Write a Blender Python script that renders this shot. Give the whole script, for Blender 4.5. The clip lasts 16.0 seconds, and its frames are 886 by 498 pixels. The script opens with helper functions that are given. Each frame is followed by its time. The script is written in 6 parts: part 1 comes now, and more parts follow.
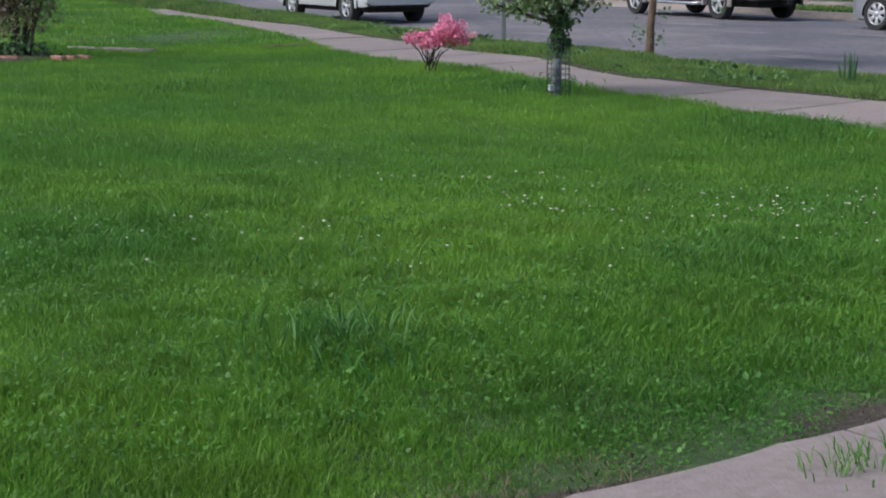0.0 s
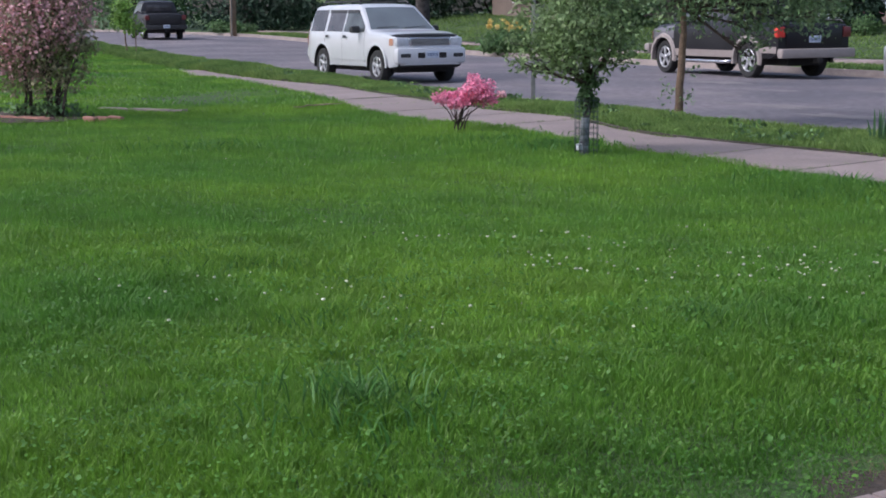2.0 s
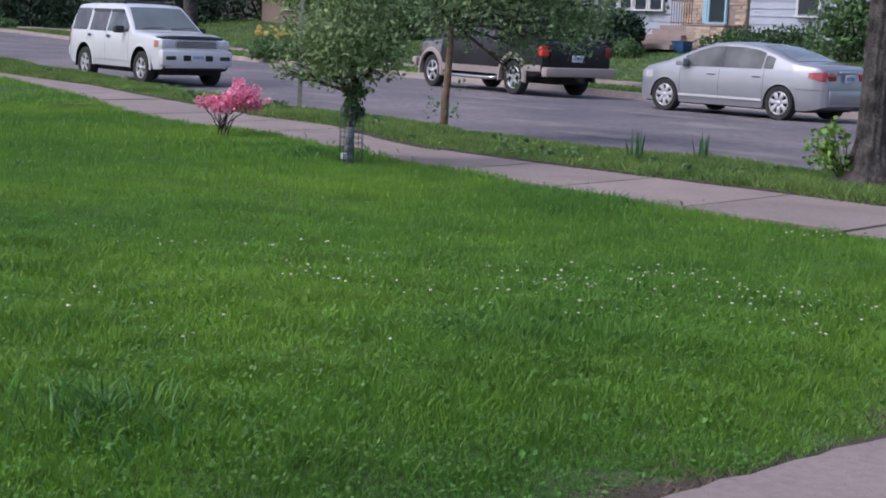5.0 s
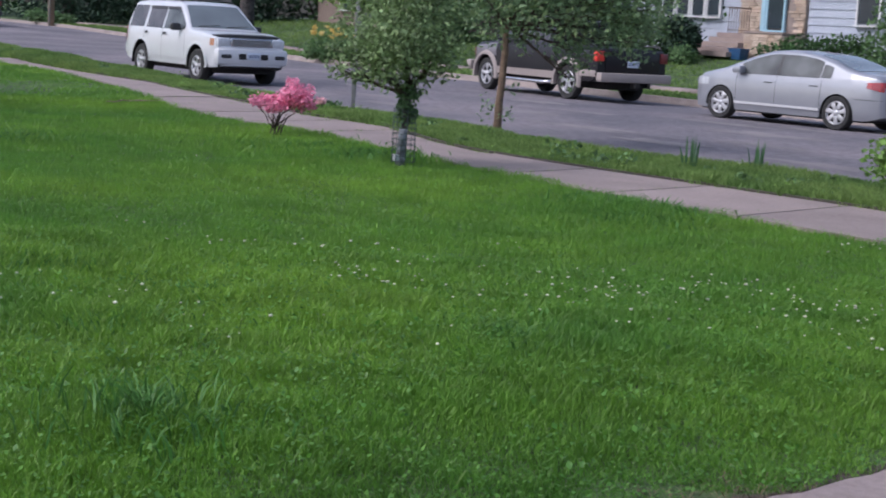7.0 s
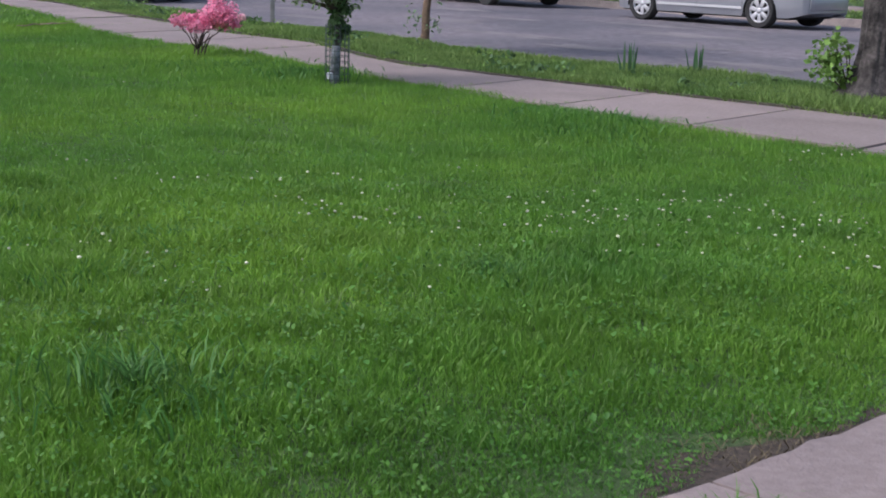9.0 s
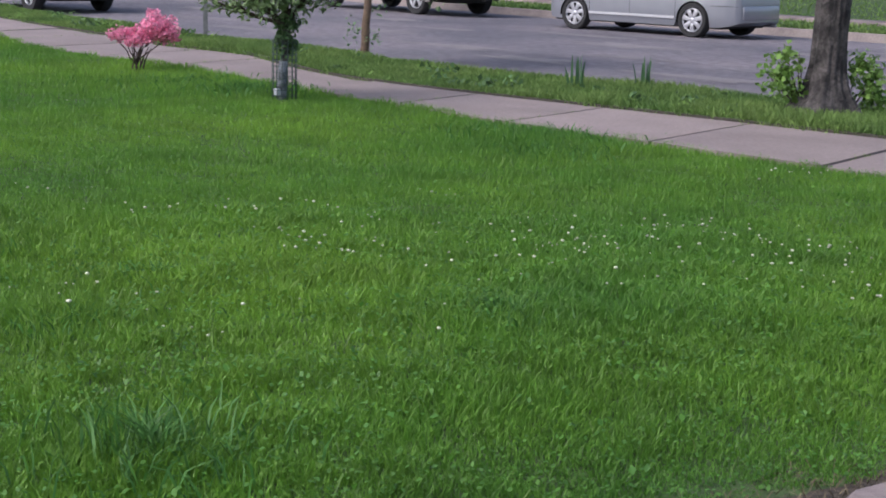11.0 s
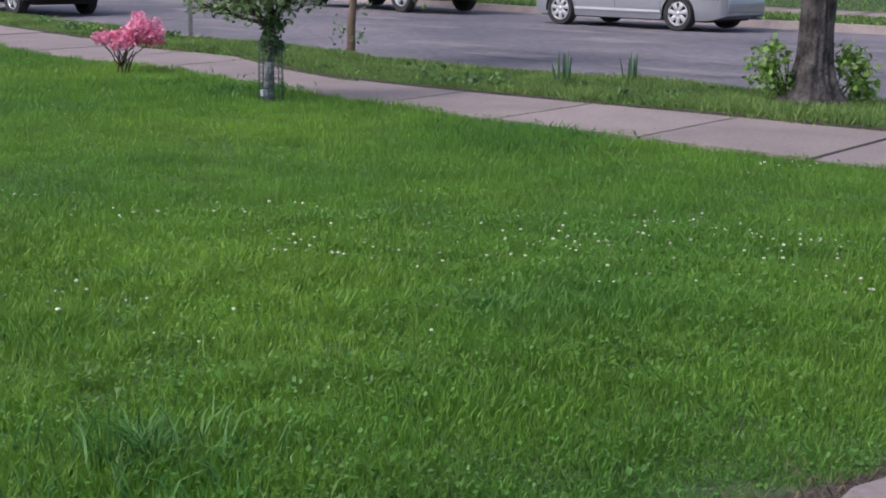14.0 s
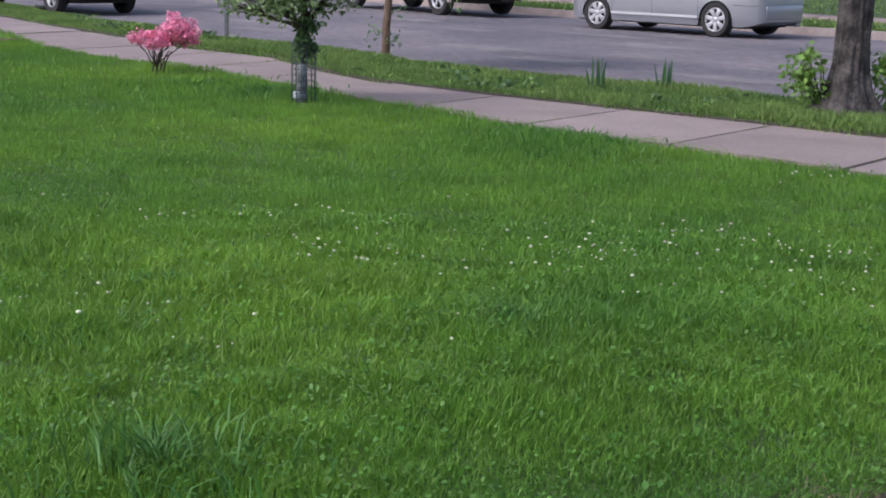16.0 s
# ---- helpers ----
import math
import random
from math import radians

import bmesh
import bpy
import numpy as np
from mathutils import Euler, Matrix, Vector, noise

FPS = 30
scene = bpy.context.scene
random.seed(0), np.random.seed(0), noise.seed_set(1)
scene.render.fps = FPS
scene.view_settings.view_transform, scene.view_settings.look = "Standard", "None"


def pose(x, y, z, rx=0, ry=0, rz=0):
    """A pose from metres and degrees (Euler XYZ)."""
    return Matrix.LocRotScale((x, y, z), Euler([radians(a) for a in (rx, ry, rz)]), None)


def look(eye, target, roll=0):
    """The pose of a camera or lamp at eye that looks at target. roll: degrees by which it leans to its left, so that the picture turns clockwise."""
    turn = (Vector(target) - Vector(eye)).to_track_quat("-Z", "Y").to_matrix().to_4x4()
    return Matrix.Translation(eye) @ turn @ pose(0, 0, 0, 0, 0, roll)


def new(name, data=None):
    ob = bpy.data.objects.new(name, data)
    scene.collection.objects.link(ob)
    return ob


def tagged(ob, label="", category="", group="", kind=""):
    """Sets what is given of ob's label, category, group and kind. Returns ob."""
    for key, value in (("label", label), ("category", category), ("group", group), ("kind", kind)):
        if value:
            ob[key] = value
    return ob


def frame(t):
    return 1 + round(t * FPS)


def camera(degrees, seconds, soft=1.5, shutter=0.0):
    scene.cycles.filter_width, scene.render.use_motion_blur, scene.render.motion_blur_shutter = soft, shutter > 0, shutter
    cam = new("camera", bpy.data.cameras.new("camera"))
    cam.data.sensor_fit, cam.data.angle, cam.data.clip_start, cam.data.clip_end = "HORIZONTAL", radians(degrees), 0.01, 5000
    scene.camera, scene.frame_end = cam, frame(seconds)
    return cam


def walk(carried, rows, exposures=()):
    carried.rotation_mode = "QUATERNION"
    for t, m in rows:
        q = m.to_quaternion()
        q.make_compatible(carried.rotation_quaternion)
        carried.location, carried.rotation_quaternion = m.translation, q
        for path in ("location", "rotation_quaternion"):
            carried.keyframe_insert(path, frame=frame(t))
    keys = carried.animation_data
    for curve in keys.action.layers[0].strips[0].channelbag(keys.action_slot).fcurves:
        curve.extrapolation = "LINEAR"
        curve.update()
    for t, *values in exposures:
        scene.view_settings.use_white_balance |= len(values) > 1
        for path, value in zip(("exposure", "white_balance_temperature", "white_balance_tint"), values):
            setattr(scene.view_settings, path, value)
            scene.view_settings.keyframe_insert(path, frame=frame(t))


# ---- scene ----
cam = camera(32.20, 16.0, soft=1.8, shutter=0.5)
PATH = [
    (0, (0.325, 0.092, 1.501), (-1.295, 1.201, 1.121), -0.1),
    (0.5, (0.344, 0.089, 1.507), (-1.292, 1.186, 1.159), -0.4),
    (1, (0.348, 0.089, 1.504), (-1.299, 1.172, 1.165), -0.2),
    (1.5, (0.338, 0.12, 1.508), (-1.314, 1.197, 1.18), -0.2),
    (2, (0.326, 0.141, 1.504), (-1.329, 1.223, 1.199), -0.4),
    (2.5, (0.332, 0.13, 1.501), (-1.323, 1.211, 1.198), -0.4),
    (3, (0.283, 0.166, 1.496), (-1.37, 1.251, 1.194), -0.3),
    (3.5, (0.291, 0.162, 1.491), (-1.334, 1.288, 1.189), 0.2),
    (4, (0.271, 0.198, 1.488), (-1.252, 1.46, 1.194), 1.2),
    (4.2, (0.248, 0.222, 1.482), (-1.242, 1.524, 1.189), 1.4),
    (6.3, (0.236, 0.25, 1.488), (-1.232, 1.58, 1.207), 2.7),
    (6.5, (0.225, 0.253, 1.486), (-1.251, 1.572, 1.203), 2.9),
    (7, (0.185, 0.294, 1.48), (-1.328, 1.569, 1.193), 3.3),
    (7.5, (0.098, 0.366, 1.468), (-1.438, 1.611, 1.167), 3.9),
    (8, (-0.012, 0.3, 1.468), (-1.547, 1.538, 1.138), 3.5),
    (8.5, (-0.141, 0.291, 1.508), (-1.587, 1.617, 1.119), 2.1),
    (9, (-0.281, 0.328, 1.519), (-1.701, 1.678, 1.118), 1.5),
    (9.5, (-0.414, 0.375, 1.553), (-1.832, 1.729, 1.164), 1.2),
    (10, (-0.531, 0.328, 1.557), (-1.938, 1.694, 1.162), 1.3),
    (10.2, (-0.6, 0.299, 1.57), (-1.962, 1.712, 1.177), 1.4),
    (12.5, (-0.692, 0.253, 1.587), (-2.032, 1.685, 1.196), 1.5),
    (13, (-0.689, 0.257, 1.588), (-2.031, 1.688, 1.195), 1.3),
    (13.5, (-0.7, 0.281, 1.591), (-2.041, 1.712, 1.197), 1.0),
    (14, (-0.694, 0.284, 1.591), (-2.03, 1.72, 1.196), 0.6),
    (14.5, (-0.695, 0.303, 1.59), (-2.026, 1.74, 1.188), 0.7),
    (15, (-0.695, 0.317, 1.594), (-2.036, 1.744, 1.186), 0.9),
    (15.5, (-0.692, 0.334, 1.598), (-2.054, 1.741, 1.19), 1.0),
    (16, (-0.681, 0.338, 1.607), (-2.05, 1.742, 1.214), 1.2),
]
EXPOSURES = [(0.0, 0.56, 5900, 6), (0.5, 0.72, 5870, 9), (1.0, 0.76, 5850, 11), (2.0, 0.66, 5850, 15), (4.0, 0.55, 5830, 18), (7.0, 0.62, 5800, 16), (8.2, 0.56, 5850, 15), (9.5, 0.74, 5900, 15), (13.0, 0.70, 5950, 16), (16.0, 0.74, 5950, 17)]
walk(cam, [(t, look(e, g, r)) for t, e, g, r in PATH], EXPOSURES)

# ---------------------------------------------------------------- world and light
SUN_EL, SUN_AZ = radians(48), radians(200)
world = bpy.data.worlds.new("overcast_sky")
scene.world = world
world.use_nodes = True
wn, wl = world.node_tree.nodes, world.node_tree.links
wn.clear()
sky = wn.new("ShaderNodeTexSky")
sky.sky_type, sky.sun_disc = "NISHITA", False
sky.sun_elevation, sky.sun_rotation = SUN_EL, SUN_AZ
sky.air_density, sky.dust_density, sky.ozone_density = 1.0, 4.0, 1.0
grey = wn.new("ShaderNodeHueSaturation")
grey.inputs["Saturation"].default_value = 0.8
bg = wn.new("ShaderNodeBackground")
bg.inputs["Strength"].default_value = 0.12
wo = wn.new("ShaderNodeOutputWorld")
wl.new(sky.outputs[0], grey.inputs["Color"])
wl.new(grey.outputs[0], bg.inputs["Color"])
wl.new(bg.outputs[0], wo.inputs["Surface"])

sun_data = bpy.data.lights.new("sun", "SUN")
sun_data.energy, sun_data.angle, sun_data.color = 0.8, radians(30), (1.0, 0.97, 0.93)
sun = new("sun", sun_data)
sun.matrix_world = look((0, 0, 30), (0 - 30 * math.sin(SUN_AZ) / math.tan(SUN_EL), 0 - 30 * math.cos(SUN_AZ) / math.tan(SUN_EL), 0))

# ---------------------------------------------------------------- materials


def mat(name, col, col2=None, scale=8.0, rough=0.7, metal=0.0, bump=0.0, bscale=60.0, fine=None, spec=0.5,
        random_obj=0.0, random_island=0.0, coat=0.0, trans=0.0, detail=6.0):
    """A node material: two colours mixed by noise at one scale, a second finer variation, bump from noise."""
    m = bpy.data.materials.new(name)
    m.use_nodes = True
    n, l = m.node_tree.nodes, m.node_tree.links
    b = n["Principled BSDF"]
    b.inputs["Roughness"].default_value = rough
    b.inputs["Metallic"].default_value = metal
    b.inputs["Specular IOR Level"].default_value = spec
    b.inputs["Coat Weight"].default_value = coat
    b.inputs["Coat Roughness"].default_value = 0.05
    geo = n.new("ShaderNodeNewGeometry")
    col2 = col2 or tuple(c * 0.8 for c in col)
    noi = n.new("ShaderNodeTexNoise")
    noi.inputs["Scale"].default_value, noi.inputs["Detail"].default_value = scale, detail
    l.new(geo.outputs["Position"], noi.inputs["Vector"])
    ramp = n.new("ShaderNodeValToRGB")
    ramp.color_ramp.elements[0].position, ramp.color_ramp.elements[1].position = 0.32, 0.68
    ramp.color_ramp.elements[0].color = (*col, 1)
    ramp.color_ramp.elements[1].color = (*col2, 1)
    l.new(noi.outputs["Fac"], ramp.inputs["Fac"])
    out = ramp.outputs["Color"]
    if fine:
        fn = n.new("ShaderNodeTexNoise")
        fn.inputs["Scale"].default_value, fn.inputs["Detail"].default_value = fine[0], 4.0
        l.new(geo.outputs["Position"], fn.inputs["Vector"])
        mr = n.new("ShaderNodeMapRange")
        mr.inputs["From Min"].default_value, mr.inputs["From Max"].default_value = 0.25, 0.75
        mr.inputs["To Min"].default_value, mr.inputs["To Max"].default_value = 1 - fine[1], 1 + fine[1]
        l.new(fn.outputs["Fac"], mr.inputs["Value"])
        mx = n.new("ShaderNodeMix")
        mx.data_type, mx.blend_type = "RGBA", "MULTIPLY"
        mx.inputs["Factor"].default_value = 1.0
        l.new(out, mx.inputs["A"])
        l.new(mr.outputs["Result"], mx.inputs["B"])
        out = mx.outputs["Result"]
    if random_obj or random_island:
        if random_obj:
            src = n.new("ShaderNodeObjectInfo").outputs["Random"]
        else:
            src = geo.outputs["Random Per Island"]
        amt = random_obj or random_island
        mr = n.new("ShaderNodeMapRange")
        mr.inputs["To Min"].default_value, mr.inputs["To Max"].default_value = 1 - amt, 1 + amt
        l.new(src, mr.inputs["Value"])
        mx = n.new("ShaderNodeMix")
        mx.data_type, mx.blend_type = "RGBA", "MULTIPLY"
        mx.inputs["Factor"].default_value = 1.0
        l.new(out, mx.inputs["A"])
        l.new(mr.outputs["Result"], mx.inputs["B"])
        out = mx.outputs["Result"]
    l.new(out, b.inputs["Base Color"])
    if bump:
        bn = n.new("ShaderNodeTexNoise")
        bn.inputs["Scale"].default_value, bn.inputs["Detail"].default_value = bscale, 5.0
        l.new(geo.outputs["Position"], bn.inputs["Vector"])
        bp = n.new("ShaderNodeBump")
        bp.inputs["Strength"].default_value, bp.inputs["Distance"].default_value = bump, 0.02
        l.new(bn.outputs["Fac"], bp.inputs["Height"])
        l.new(bp.outputs["Normal"], b.inputs["Normal"])
    if trans:
        tr = n.new("ShaderNodeBsdfTranslucent")
        l.new(out, tr.inputs["Color"])
        ms = n.new("ShaderNodeMixShader")
        ms.inputs["Fac"].default_value = trans
        l.new(b.outputs[0], ms.inputs[1])
        l.new(tr.outputs[0], ms.inputs[2])
        l.new(ms.outputs[0], n["Material Output"].inputs["Surface"])
    return m


def glass(name, col, rough=0.03):
    """Dark tinted automotive or house glazing, seen from outside."""
    m = mat(name, col, tuple(c * 1.25 for c in col), 1.5, rough, 0.0, spec=0.5)
    return m


GRASS = mat("grass_blades", (0.096, 0.240, 0.033), (0.200, 0.362, 0.040), 0.42, 0.45, fine=(2.4, 0.20), spec=0.4, random_island=0.26, trans=0.4, detail=3.0)
GRASS_WEED = mat("small_lawn_leaves", (0.075, 0.205, 0.028), (0.115, 0.265, 0.034), 3.0, 0.5, random_island=0.3, trans=0.4)
GRASS_DARK = mat("coarse_grass_blades", (0.066, 0.180, 0.036), (0.095, 0.225, 0.047), 1.0, 0.5, fine=(5.0, 0.2), spec=0.3, random_island=0.35, trans=0.35)
VERGE = mat("verge_grass_blades", (0.215, 0.310, 0.085), (0.115, 0.205, 0.055), 0.7, 0.55, fine=(3.0, 0.22), spec=0.2, random_island=0.3, trans=0.4)
TURF = mat("lawn_soil_and_thatch", (0.036, 0.066, 0.016), (0.056, 0.098, 0.022), 0.5, 0.9, fine=(9.0, 0.3), bump=0.6, bscale=25)
SOIL = mat("bare_soil", (0.040, 0.030, 0.022), (0.078, 0.058, 0.042), 6.0, 0.95, fine=(45.0, 0.35), bump=0.9, bscale=40)
CONCRETE = mat("weathered_concrete", (0.300, 0.240, 0.222), (0.235, 0.188, 0.176), 1.3, 0.88, fine=(28.0, 0.16), bump=0.35, bscale=90, random_obj=0.07)
# cut soil, darkened further to paint in the shade along the edge
LIP = mat("shaded_cut_soil", (0.030, 0.026, 0.020), (0.050, 0.042, 0.030), 8.0, 0.95, fine=(40.0, 0.3))
KERB = mat("stained_kerb_concrete", (0.30, 0.25, 0.225), (0.22, 0.18, 0.165), 2.2, 0.9, fine=(30.0, 0.2), bump=0.4, bscale=70)
ASPHALT = mat("worn_grey_asphalt", (0.220, 0.190, 0.200), (0.118, 0.110, 0.126), 0.30, 0.82, fine=(7.0, 0.30), bump=0.6, bscale=140)
PATCH = mat("pale_worn_asphalt", (0.250, 0.220, 0.218), (0.185, 0.165, 0.168), 1.2, 0.85, fine=(50.0, 0.2), bump=0.4, bscale=140)
CRACK = mat("tar_filled_crack", (0.03, 0.03, 0.032), None, 8.0, 0.6)
BARK = mat("grey_brown_bark", (0.105, 0.092, 0.086), (0.018, 0.016, 0.015), 7.0, 0.95, fine=(40.0, 0.45), bump=1.0, bscale=35)
BARK_PALE = mat("tan_young_bark", (0.215, 0.145, 0.095), (0.130, 0.088, 0.062), 14.0, 0.85, fine=(60.0, 0.3), bump=0.6, bscale=60)
TWIG = mat("dark_twig_bark", (0.050, 0.036, 0.028), (0.085, 0.062, 0.048), 20.0, 0.9, fine=(80.0, 0.3))
LEAF_A = mat("dull_green_leaves", (0.185, 0.270, 0.105), (0.230, 0.315, 0.140), 2.5, 0.5, random_island=0.5, spec=0.4, trans=0.3)
LEAF_B = mat("dark_green_leaves", (0.095, 0.180, 0.066), (0.135, 0.220, 0.088), 2.0, 0.55, random_island=0.5, spec=0.35, trans=0.3)
LEAF_E = mat("grey_green_leaves", (0.165, 0.265, 0.125), (0.215, 0.310, 0.155), 2.0, 0.5, random_island=0.5, spec=0.45, trans=0.4)
LEAF_C = mat("fresh_yellow_green_leaves", (0.250, 0.390, 0.090), (0.175, 0.310, 0.070), 2.5, 0.5, random_island=0.45, spec=0.35, trans=0.4)
LEAF_D = mat("deep_green_shrub_leaves", (0.040, 0.092, 0.030), (0.065, 0.125, 0.040), 1.2, 0.6, random_island=0.5, spec=0.3, trans=0.2)
NEEDLE = mat("blue_green_needles", (0.020, 0.042, 0.026), (0.034, 0.062, 0.036), 1.2, 0.7, random_island=0.5, spec=0.2)
IRIS = mat("blue_green_sword_leaves", (0.055, 0.130, 0.050), (0.080, 0.165, 0.062), 6.0, 0.5, random_island=0.35, trans=0.3)
PETAL = mat("bright_pink_petals", (0.80, 0.24, 0.40), (0.86, 0.38, 0.52), 5.0, 0.6, random_island=0.25, trans=0.3)
PETAL_OLD = mat("fading_pink_petals", (0.80, 0.50, 0.51), (0.72, 0.40, 0.45), 3.0, 0.7, random_island=0.35, trans=0.3)
LEAF_RUST = mat("bronze_green_leaves", (0.260, 0.290, 0.150), (0.330, 0.260, 0.170), 3.0, 0.6, random_island=0.4, trans=0.3)
PETAL_Y = mat("yellow_petals", (0.80, 0.60, 0.14), (0.85, 0.70, 0.30), 4.0, 0.6, random_island=0.25, trans=0.3)
CLOVER = mat("white_clover_heads", (0.60, 0.59, 0.46), (0.40, 0.43, 0.27), 60.0, 0.8, random_island=0.38)
STRAW = mat("dry_straw", (0.17, 0.135, 0.075), (0.115, 0.09, 0.05), 12.0, 0.9, random_island=0.3)
BRICK = mat("faded_red_brick", (0.40, 0.20, 0.15), (0.32, 0.17, 0.13), 9.0, 0.9, fine=(50.0, 0.25), bump=0.5, bscale=80, random_obj=0.2)
WHITE_CAR = mat("white_car_paint", (0.60, 0.61, 0.63), (0.56, 0.57, 0.59), 1.2, 0.3, coat=0.8, fine=(5.0, 0.03))
SILVER_CAR = mat("silver_metallic_paint", (0.33, 0.34, 0.37), (0.30, 0.31, 0.34), 1.2, 0.34, metal=0.35, coat=0.8, fine=(5.0, 0.03))
DARK_CAR = mat("charcoal_car_paint", (0.012, 0.011, 0.014), (0.018, 0.017, 0.020), 1.2, 0.35, spec=0.3, coat=0.05, fine=(5.0, 0.05))
GREY_HOOD = mat("grey_purple_car_paint", (0.16, 0.15, 0.17), (0.14, 0.13, 0.15), 1.2, 0.3, coat=0.8, fine=(5.0, 0.04))
BLACK_CAR = mat("black_car_paint", (0.012, 0.011, 0.013), (0.018, 0.016, 0.019), 1.2, 0.45, coat=0.1, fine=(5.0, 0.05))
TAN_TRIM = mat("tan_lower_trim", (0.34, 0.29, 0.27), (0.30, 0.26, 0.24), 3.0, 0.5, fine=(12.0, 0.08))
TYRE = mat("black_tyre_rubber", (0.022, 0.022, 0.023), (0.032, 0.031, 0.030), 14.0, 0.85, fine=(60.0, 0.25), bump=0.3)
ALLOY = mat("silver_alloy", (0.60, 0.60, 0.62), (0.52, 0.52, 0.54), 6.0, 0.35, metal=0.6)
BLACK_PLASTIC = mat("black_plastic", (0.025, 0.025, 0.027), (0.036, 0.036, 0.038), 10.0, 0.55)
UNDER = mat("dark_underbody", (0.016, 0.015, 0.015), (0.026, 0.024, 0.023), 6.0, 0.9)
CHROME = mat("dull_chrome", (0.62, 0.62, 0.64), None, 8.0, 0.25, metal=0.9)
# side glass: pale reflections and dark interior mottled into the colour
GLASS_CAR = mat("car_glass_painted_sheen", (0.115, 0.125, 0.125), (0.030, 0.034, 0.036), 2.2, 0.03, detail=1.5)
GLASS_DARK = mat("privacy_glass_painted_sheen", (0.090, 0.080, 0.088), (0.040, 0.036, 0.040), 2.2, 0.03, detail=1.5)
GLASS_WIND = glass("windscreen_glass", (0.135, 0.155, 0.165))
GLASS_HOUSE = glass("house_window_glass", (0.035, 0.045, 0.055))
LAMP_CLEAR = mat("clear_headlamp_lens", (0.60, 0.62, 0.65), (0.45, 0.47, 0.50), 14.0, 0.12, coat=1.0)
LAMP_AMBER = mat("amber_lamp_lens", (0.46, 0.22, 0.13), (0.38, 0.17, 0.10), 14.0, 0.15, coat=1.0)
LAMP_DULL = mat("dull_red_lamp_lens", (0.16, 0.03, 0.03), (0.12, 0.02, 0.02), 14.0, 0.3)
LAMP_RED = mat("red_lamp_lens", (0.34, 0.012, 0.016), (0.25, 0.010, 0.012), 14.0, 0.15, coat=1.0)
# tail lens red raised so that the colour carries its glint
RED_THING = mat("red_lens_painted_glint", (0.75, 0.05, 0.03), (0.65, 0.04, 0.03), 12.0, 0.45)
PLATE = mat("pale_number_plate", (0.60, 0.66, 0.74), (0.52, 0.58, 0.68), 20.0, 0.5)
PLATE_BAR = mat("plate_bar", (0.16, 0.20, 0.32), None, 20.0, 0.6)
WIRE = mat("dark_green_wire", (0.045, 0.075, 0.060), (0.065, 0.095, 0.080), 20.0, 0.5, metal=0.2)
WRAP = mat("white_trunk_wrap", (0.62, 0.64, 0.68), (0.45, 0.47, 0.50), 22.0, 0.7)
GALV = mat("weathered_galvanised_steel", (0.22, 0.23, 0.22), (0.16, 0.17, 0.16), 10.0, 0.6, metal=0.4, fine=(40.0, 0.15))
POLE_WOOD = mat("weathered_pole_wood", (0.30, 0.22, 0.16), (0.22, 0.16, 0.12), 6.0, 0.9, fine=(30.0, 0.25), bump=0.5)
SIDING = mat("pale_blue_grey_siding", (0.40, 0.43, 0.50), (0.36, 0.39, 0.46), 1.5, 0.7, fine=(14.0, 0.05), random_obj=0.04)
TRIM_WHITE = mat("white_painted_trim", (0.62, 0.62, 0.63), (0.56, 0.56, 0.57), 3.0, 0.6, fine=(20.0, 0.05))
TRIM_BLUE = mat("light_blue_trim", (0.34, 0.52, 0.62), (0.30, 0.47, 0.57), 3.0, 0.6, fine=(20.0, 0.06))
LEDGE = mat("tan_ledgestone", (0.42, 0.31, 0.23), (0.50, 0.41, 0.33), 2.5, 0.9, fine=(22.0, 0.2), bump=0.8, bscale=30, random_obj=0.24)
STEP = mat("pinkish_step_concrete", (0.33, 0.26, 0.23), (0.28, 0.22, 0.20), 2.0, 0.9, fine=(24.0, 0.12), bump=0.3)
BROWN_WALL = mat("brown_house_wall", (0.20, 0.15, 0.125), (0.165, 0.125, 0.105), 1.0, 0.85, fine=(10.0, 0.12))
ROOF = mat("grey_brown_shingles", (0.13, 0.115, 0.105), (0.09, 0.08, 0.075), 2.0, 0.9, fine=(14.0, 0.25), bump=0.5)
IRON = mat("rusty_iron", (0.12, 0.075, 0.055), (0.08, 0.05, 0.04), 14.0, 0.75)
BIN_BLUE = mat("blue_plastic", (0.025, 0.085, 0.20), (0.02, 0.07, 0.17), 6.0, 0.5)
TERRA = mat("pale_flower_pot", (0.55, 0.42, 0.40), (0.48, 0.36, 0.34), 9.0, 0.8)

# ---------------------------------------------------------------- mesh helpers


def thing(name, x, y, z, rz=0.0, label="", category="", group="", kind=""):
    e = new(name)
    e.matrix_world = pose(x, y, z, 0, 0, rz)
    return tagged(e, label, category, group, kind)


def finish(bm, name, material, parent=None, label="", smooth=True, angle=38):
    if smooth:
        for f in bm.faces:
            f.smooth = True
        lim = radians(angle)
        for e in bm.edges:
            e.smooth = len(e.link_faces) == 2 and e.calc_face_angle(0) < lim
    me = bpy.data.meshes.new(name)
    bm.to_mesh(me)
    bm.free()
    me.materials.append(material)
    ob = new(name, me)
    if parent:
        ob.parent = parent
    return tagged(ob, label)


def part(name, bm, material, parent, label="", smooth=True, angle=38):
    return finish(bm, name, material, parent, label, smooth, angle)


